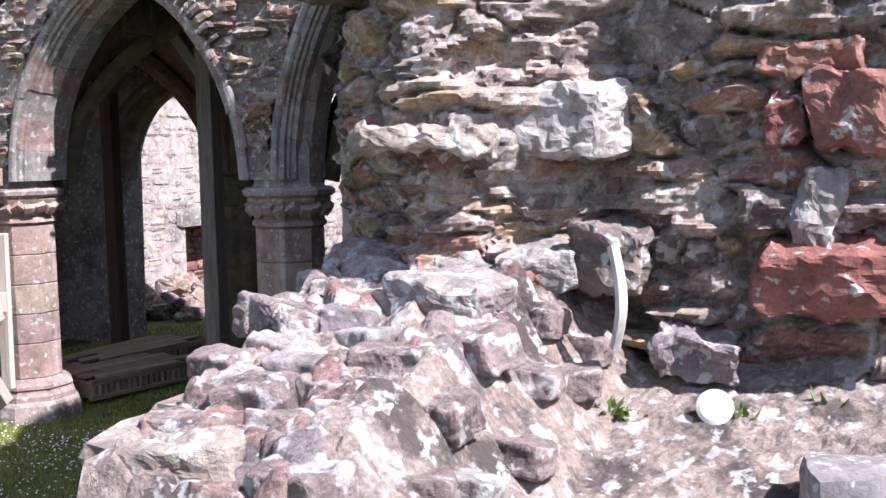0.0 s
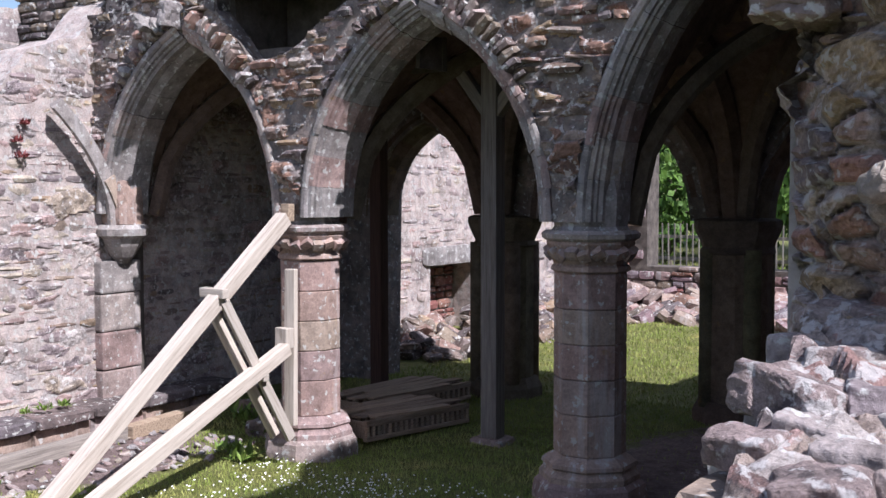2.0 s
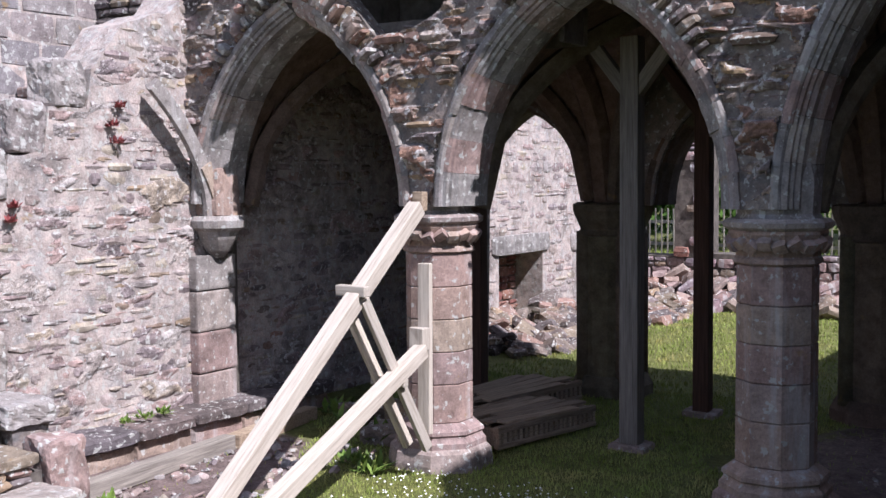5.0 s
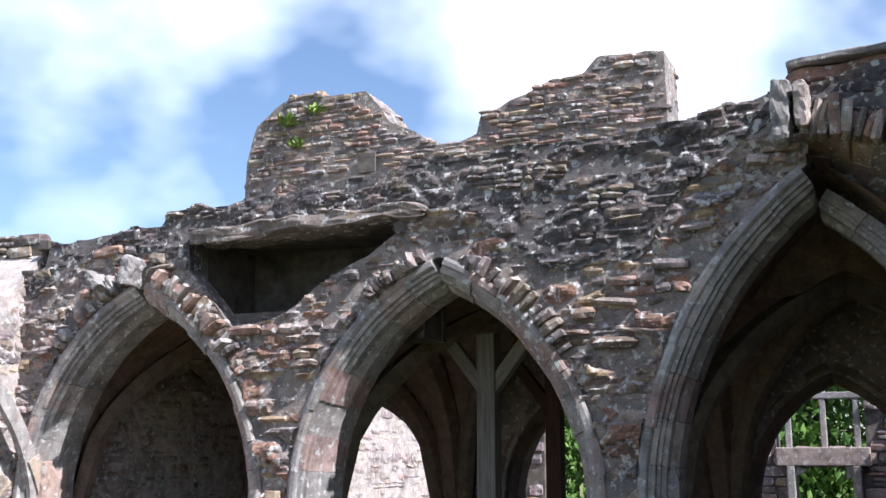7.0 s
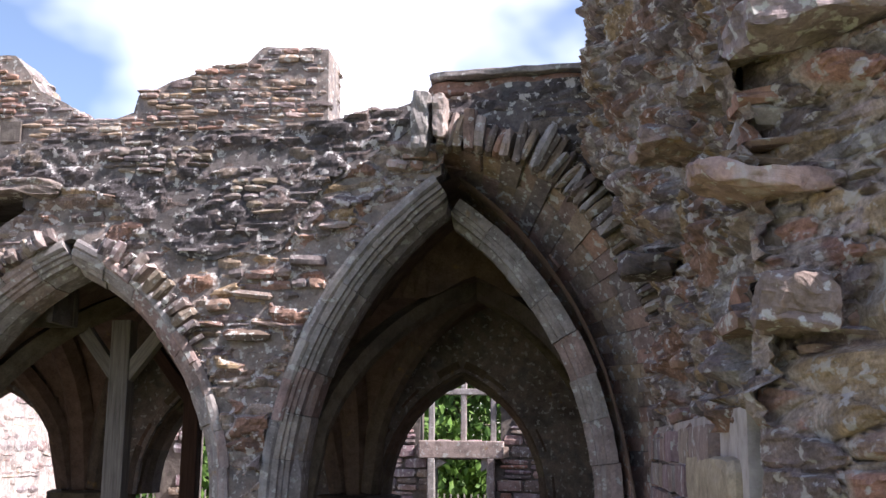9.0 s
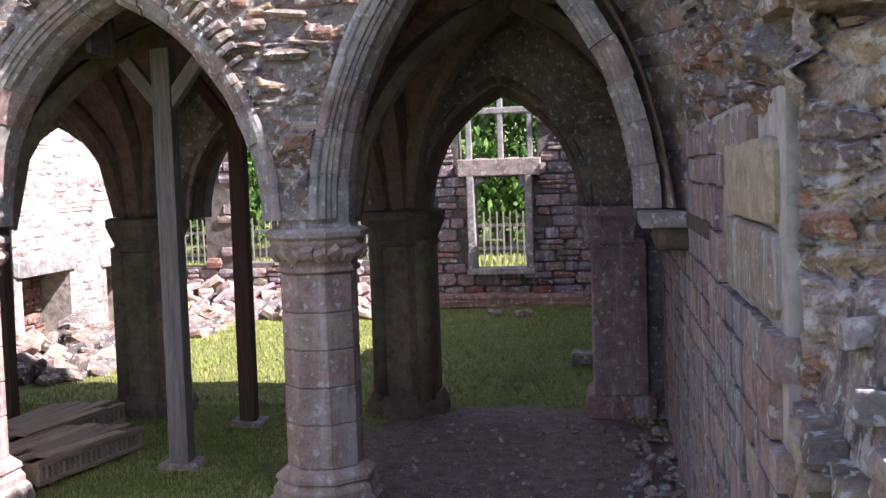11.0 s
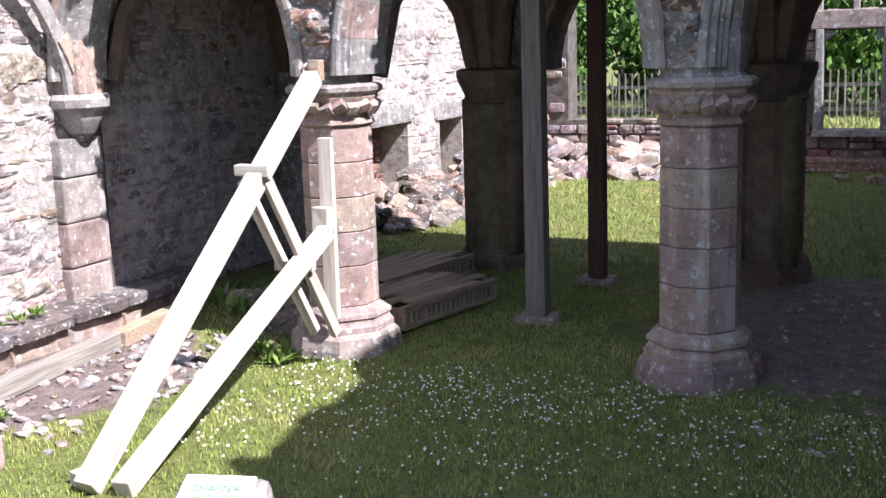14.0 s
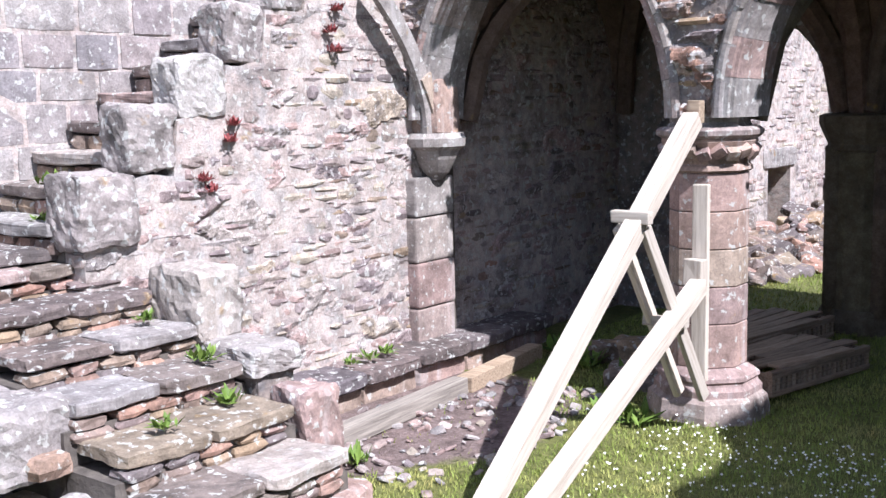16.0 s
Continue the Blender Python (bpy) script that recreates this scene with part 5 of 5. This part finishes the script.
scatter("rubble_heap", "long heap of fallen pale stones below the fireplaces", 300, along_left, (0.12, 0.32), (RUBBLE, RUBBLE, DARKWALL), "", 41)
scatter("rubble_heap", "heap of fallen reddish stones against the end wall", 150, along_far, (0.16, 0.4), (RUBBLE, COLSTONE, PINKASH), "", 42)
scatter("wall_foot_debris", "small broken stones along the foot of the wall", 160, lambda r: (RX - abs(r.gauss(0, 0.16)), r.uniform(-2.2, 3.0), 0.02), (0.03, 0.08), (RUBBLE, DRESSED), "", 43)
scatter("floor_pebbles", "small stones strewn over bare earth floor", 260, lambda r: (r.uniform(0.3, 2.3), r.uniform(-1.5, 3.0), 0.005), (0.012, 0.045), (RUBBLE, DRESSED, PALEWALL), "", 45)
scatter("gravel_stones", "small grey stones on bare gravelly ground", 260, lambda r: (r.uniform(-4.4, -3.0), r.uniform(-2.4, 0.0), 0.01), (0.02, 0.07), (PALEWALL, DRESSED), "", 44)
for x, y, s in ((-3.9, 0.9, 0.3), (-3.6, 1.1, 0.34), (-3.2, 0.4, 0.36), (1.6, 5.6, 0.3), (0.6, 9.6, 0.2), (0.15, 9.8, 0.15)):
    tagged(part("fallen_stone", rough_block("fallen_stone", s * 1.4, s, s * 0.5, RUBBLE, x * 3, 5, 0.03), None, "", pose(x, y, 0.06, 4, 3, x * 50)), "single fallen stone lying in the grass", "stone", "fallen stones")

# ---- plants ----
def blades(name, n, where, height, width, material, seed, label, category="grass", lean=0.5):
    rng = np.random.RandomState(seed)
    verts, faces = [], []
    for i in range(n):
        x, y = where(rng)
        h, a, w = height * rng.uniform(0.5, 1.3), rng.uniform(0, 6.28), width * rng.uniform(0.6, 1.3)
        z = ground_z(x, y) - 0.005
        lx, ly = lean * h * rng.uniform(-1, 1), lean * h * rng.uniform(-1, 1)
        k = len(verts)
        c, s = math.cos(a) * w, math.sin(a) * w
        verts += [(x - c, y - s, z), (x + c, y + s, z), (x + lx * 0.4 + c * 0.7, y + ly * 0.4 + s * 0.7, z + h * 0.6), (x + lx * 0.4 - c * 0.7, y + ly * 0.4 - s * 0.7, z + h * 0.6), (x + lx, y + ly, z + h)]
        faces += [(k, k + 1, k + 2, k + 3), (k + 3, k + 2, k + 4)]
    tagged(part(name, mesh_from(name, verts, faces, material)), label, category, kind="stuff")


def bare(x, y):
    n = 0.35 * noise.noise(Vector((x * 1.3, y * 1.3, 8)))
    return ((x - 1.1) / 1.7) ** 2 + ((y - 1.5) / 1.9) ** 2 < (1.0 + n) ** 2 or ((x - 1.95) / 0.85) ** 2 + ((y + 0.5) / 1.5) ** 2 < (1.0 + n) ** 2 or ((x + 4.2) / 1.15) ** 2 + ((y + 1.2) / 1.4) ** 2 < (1 + n) ** 2


def lawn(rng):
    while True:
        x, y = rng.uniform(-4.4, 2.3), rng.uniform(-3.4, 3.4)
        if not bare(x, y) or rng.uniform() < 0.03:
            return x, y


def inner(rng):
    return rng.uniform(-4.2, 2.3), rng.uniform(3.2, 10.9)


def daisies(n, seed):
    rng = np.random.RandomState(seed)
    verts, faces = [], []
    while n:
        x, y = rng.uniform(-2.6, 2.2), -0.25 - abs(rng.normal(0, 1.0))
        if y < -3.2 or bare(x, y) or noise.noise(Vector((x * 1.8, y * 1.8, 2))) < rng.uniform(-0.5, 0.35):
            continue
        n -= 1
        z, r, k = ground_z(x, y) + rng.uniform(0.025, 0.05), rng.uniform(0.005, 0.0105), len(verts)
        verts += [(x + r * math.cos(i * 1.047), y + r * math.sin(i * 1.047) , z + 0.004 * math.sin(i * 2.1)) for i in range(6)] + [(x, y, z + 0.006)]
        faces += [(k + i, k + (i + 1) % 6, k + 6) for i in range(6)]
    tagged(part("daisies", mesh_from("daisies", verts, faces, PETAL)), "small white daisies scattered through the grass", "flowers", kind="stuff")


blades("grass", 70000, lawn, 0.034, 0.0038, GRASSBLADE, 3, "short green grass around the piers")
blades("grass", 26000, inner, 0.045, 0.006, GRASSBLADE, 4, "short green grass in the roofless chapter house")
daisies(950, 6)


def weed(x, y, z, size, material, n, seed, label, m0=0.0):
    rng = random.Random(seed)
    verts, faces = [], []
    for i in range(n):
        a, e, ln = rng.uniform(0, 6.28), rng.uniform(0.1, 1.3), size * rng.uniform(0.5, 1.1)
        d = Vector((math.cos(a) * math.cos(e), math.sin(a) * math.cos(e), math.sin(e)))
        side = d.cross(Vector((0, 0, 1))).normalized() * ln * 0.16
        b = Vector((rng.uniform(-1, 1), rng.uniform(-1, 1), 0)) * size * 0.5
        k = len(verts)
        up = Vector((0, 0, ln * 0.06))
        verts += [tuple(b), tuple(b + d * ln * 0.5 + side + up), tuple(b + d * ln), tuple(b + d * ln * 0.5 - side + up)]
        faces += [(k, k + 1, k + 2, k + 3)]
    tagged(part("weed", mesh_from("weed", verts, faces, material), None, "", pose(x, y, z)), label, "plant", "weeds", "stuff")


green = "small green weed growing from the masonry"
for i, (x, y, z, s) in enumerate(((-5.2, -2.2, 1.97, 0.10), (-5.5, -1.75, 2.28, 0.10), (-5.6, -2.75, 1.62, 0.12), (-5.3, -3.0, 1.42, 0.10), (-4.0, -2.95, 0.76, 0.10), (-4.45, -2.95, 0.92, 0.08), (-3.6, -3.5, 0.6, 0.08), (-3.75, -3.0, 0.58, 0.1),
                                   (-4.62, -0.95, 0.28, 0.09), (-4.62, -0.75, 0.28, 0.09), (-4.62, -1.15, 0.28, 0.07), (-2.75, -0.55, 0.02, 0.16), (-3.0, -0.4, 0.02, 0.14), (-3.3, 0.3, 0.02, 0.2), (-3.8, 0.6, 0.02, 0.2), (-4.2, 0.9, 0.02, 0.2),
                                   (3.42, -3.95, 1.40, 0.07), (3.49, -3.95, 1.38, 0.06), (3.66, -3.9, 1.40, 0.05), (3.78, -3.9, 1.40, 0.06), (3.98, -3.8, 1.42, 0.07), (-4.4, 2.95, 5.75, 0.16), (-4.1, 2.95, 5.85, 0.16), (-4.3, 2.93, 5.5, 0.14), (-4.3, -1.95, 0.1, 0.1), (-3.7, -2.1, 0.02, 0.12))):
    weed(x, y, z, s, WEED, 34, i, green)
for i, (y, z) in enumerate(((-1.05, 2.55), (-1.0, 2.42), (-1.95, 1.95), (-1.98, 1.85), (-2.2, 1.62), (-2.15, 1.55), (-0.95, 2.7))):
    weed(LX + 0.05, y, z, 0.075, REDWEED, 40, 50 + i, "dry red weed hanging on the wall")
tagged(part("white_disc", lathe8([(0.046, 0), (0.049, 0.012), (0.038, 0.02)], WHITEPAINT, "white_disc", 24, 0), None, "", pose(3.71, -3.93, 1.44, 62, 0, 8)), "round white lichened stone disc leaning on sandy rubble", "stone")
pts = [Vector((3.45 + 0.03 * math.sin(f * 3), -3.98 - 0.03 * math.sin(f * 3.1), 1.87 - 0.27 * f)) for f in steps(0, 1, 0.1)]
bone = empty("bleached_root", "pale bleached root hanging over a broken wall ledge", "root")
sweep("stem", pts, [(0.022 * math.cos(t), 0.016 * math.sin(t)) for t in (0, 1.05, 2.1, 3.14, 4.2, 5.2)], LOG, bone, Vector((1, 0, 0)))

# ---- beyond the far wall ----
fence = empty("picket_fence", "pale wooden picket fence across a sunny lawn", "fence")
for z in (0.55, 1.05):
    part("rail", box_mesh("rail", 16, 0.04, 0.07, GREYWOOD, 0.0), fence, m=pose(-2, 17.04, z))
picket = box_mesh("picket", 0.032, 0.02, 1.2, GREYWOOD, 0.004)
for i in range(110):
    part("picket", picket, fence, m=pose(-9.6 + 0.145 * i, 17.0, 0.75, 0, rng.uniform(-1, 1), 0))


def tree(x, y, h, r, seed, label, n=1500):
    rng = random.Random(seed)
    ob = empty("tree", label, "tree", "trees beyond the wall", m=pose(x, y, 0.2))
    trunk = [Vector((0.25 * math.sin(f * 2 + seed), 0.2 * math.sin(f * 3), h * 0.75 * f)) for f in steps(0, 1, 0.1)]
    verts, faces = [], []
    for i, p in enumerate(trunk):
        rr = 0.16 * (1 - 0.8 * i / 10) * h / 6
        verts += [(p.x + rr * math.cos(t * 0.785), p.y + rr * math.sin(t * 0.785), p.z) for t in range(8)]
    faces = [(j * 8 + i, j * 8 + (i + 1) % 8, j * 8 + 8 + (i + 1) % 8, j * 8 + 8 + i) for j in range(10) for i in range(8)]
    part("trunk", mesh_from("trunk", verts, faces, BARK, True), ob)
    tips = []
    for i in range(9):
        b = trunk[rng.randrange(3, 10)]
        a = rng.uniform(0, 6.28)
        t = b + Vector((math.cos(a) * r * rng.uniform(0.4, 0.9), math.sin(a) * r * rng.uniform(0.4, 0.9), h * rng.uniform(0.05, 0.35)))
        tips += [t, b.lerp(t, 0.6)]
        sweep("limb", [b.lerp(t, f) + Vector((0, 0, 0.2 * math.sin(f * 3))) for f in steps(0, 1, 0.25)], [(0.035, 0), (0, 0.035), (-0.035, 0), (0, -0.035)], BARK, ob)
    verts, faces = [], []
    for i in range(n):
        c = tips[rng.randrange(len(tips))] + Vector((rng.gauss(0, 1), rng.gauss(0, 1), rng.gauss(0, 0.8))) * r * 0.33
        s = rng.uniform(0.07, 0.17)
        q = Euler((rng.uniform(0, 6), rng.uniform(0, 6), rng.uniform(0, 6))).to_matrix()
        k = len(verts)
        verts += [tuple(c + q @ Vector(v) * s) for v in ((-1, 0, 0), (0, -0.6, 0.1), (1, 0, 0), (0, 0.6, 0.1))]
        faces.append((k, k + 1, k + 2, k + 3))
    part("crown", mesh_from("crown", verts, faces, LEAF), ob)


rng = random.Random(77)
for i in range(15):
    tree(-14 + 1.5 * i + rng.uniform(-0.5, 0.5), 21 + rng.uniform(0, 6), rng.uniform(5, 9), rng.uniform(1.4, 2.4), i, "leafy green tree beyond the ruin", 2200)
for i in range(14):
    tree(-13 + 1.5 * i + rng.uniform(-0.5, 0.5), 19.5 + rng.uniform(0, 2), rng.uniform(1.8, 3.0), 1.0, 100 + i, "low leafy bush beyond the fence", 1300)
blades("meadow", 16000, lambda r: (r.uniform(-9, 5), r.uniform(11.7, 19)), 0.16, 0.012, GRASSBLADE, 9, "long bright meadow grass beyond the wall")

# ---- broken stump in front of the wall's end ----
stump = empty("wall_stump", "low broken wall end of lichened rubble with a sandy hollow", "wall", kind="structure")


def stump_z(x, y):
    ridge = 1.50 + 0.30 * max(0.0, min(1.0, (y + 5.0) / 1.2))
    left_edge = 2.64 - 0.14 * max(0.0, min(1.0, (y + 5.0) / 1.3))
    z = ridge
    if x > 3.15:
        z = ridge - min(1.0, (x - 3.15) / 0.3) * (ridge - 1.26 - 0.26 * max(0.0, min(1.0, (y + 4.5) / 0.9)))
    z -= max(0.0, left_edge - x) * 5.0
    z -= max(0.0, -5.12 - y) * 2.5
    return z


def build_stump():
    nx, ny = 170, 170
    verts, tints, joints = [], [], []
    for j in range(ny + 1):
        for i in range(nx + 1):
            x, y = 2.2 + 2.35 * i / nx, -5.7 + 2.2 * j / ny
            q = Vector((x * 5, y * 5, 1))
            k = 0.55 if noise.noise(q * 0.55) > 0.0 else 1.0
            body, tint, joint = relief(Vector((x * 8.5 * k + 0.5 * noise.noise(q), y * 10 * k + 0.5 * noise.noise(q * 1.3), 2.0)))
            sand = 1.0 - 0.8 * max(0.0, min(1.0, (x - 3.12) / 0.2))
            z = stump_z(x, y) - 0.02 + sand * (0.06 * (1.3 if k < 1 else 0.8) * body + 0.05 * noise.noise(q)) + 0.012 * noise.noise(q * 3) + 0.009 * noise.noise(q * 7) + 0.006 * noise.noise(q * 15)
            verts.append((x, y, max(z, 0.2)))
            tints.append(tint)
            joints.append(joint if sand > 0.5 else 1.0)
    n = nx + 1
    part("torn_core", tinted("torn_core", verts, [(j * n + i, j * n + i + 1, (j + 1) * n + i + 1, (j + 1) * n + i) for j in range(ny) for i in range(nx)], tints, joints, TORNCRUST), stump)


build_stump()
rng = random.Random(5)
placed = []
tries = 0
while len(placed) < 48 and tries < 9000:
    tries += 1
    x, y = rng.uniform(2.5, 3.35), rng.uniform(-5.25, -3.7)
    s = rng.choice((0.23, 0.18, 0.14, 0.11))
    if any((x - a) ** 2 + (y - b) ** 2 < (0.62 * (s + t)) ** 2 for a, b, t in placed):
        continue
    z = stump_z(x, y)
    if z < 0.5:
        continue
    placed.append((x, y, s))
    part("stone", rough_block("stone", s * 1.35, s, s * 0.72, (TORNCRUST, WHITESTONE, TORNCRUST, PALEWALL)[len(placed) % 4], len(placed), 12, s * 0.13), stump, m=pose(x, y, z - 0.01, rng.uniform(-10, 10), rng.uniform(-10, 10), rng.uniform(-25, 25)))
# stones on the flank of the stump
for i in range(90):
    y = rng.uniform(-5.2, -3.6)
    z = rng.uniform(0.4, 1.5)
    x = 2.66 - 0.14 * max(0.0, min(1.0, (y + 5.0) / 1.3)) + (stump_z(3, y) - z) * -0.18
    m = pose(x, y, z, rng.uniform(-8, 8), rng.uniform(-8, 8), rng.uniform(-8, 8)) @ Matrix.Diagonal((0.2, rng.uniform(0.16, 0.4), rng.uniform(0.08, 0.17), 1))
    PIECES.append(("stone", i % 14, (RUBBLE, PALEWALL)[i % 2], False, stump, m))
part("dark_block", rough_block("dark_block", 0.3, 0.25, 0.2, DRESSED, 15, 5, 0.02), stump, m=pose(4.12, -4.3, 1.33, 0, 0, 15))

# ---- pieces of the walls ----
for name, i, mat, blocks, parent, m in PIECES:
    ob = new(name, chip_mesh(name, i, mat, blocks))
    ob.parent = parent
    ob.matrix_basis = parent.matrix_basis.inverted() @ m
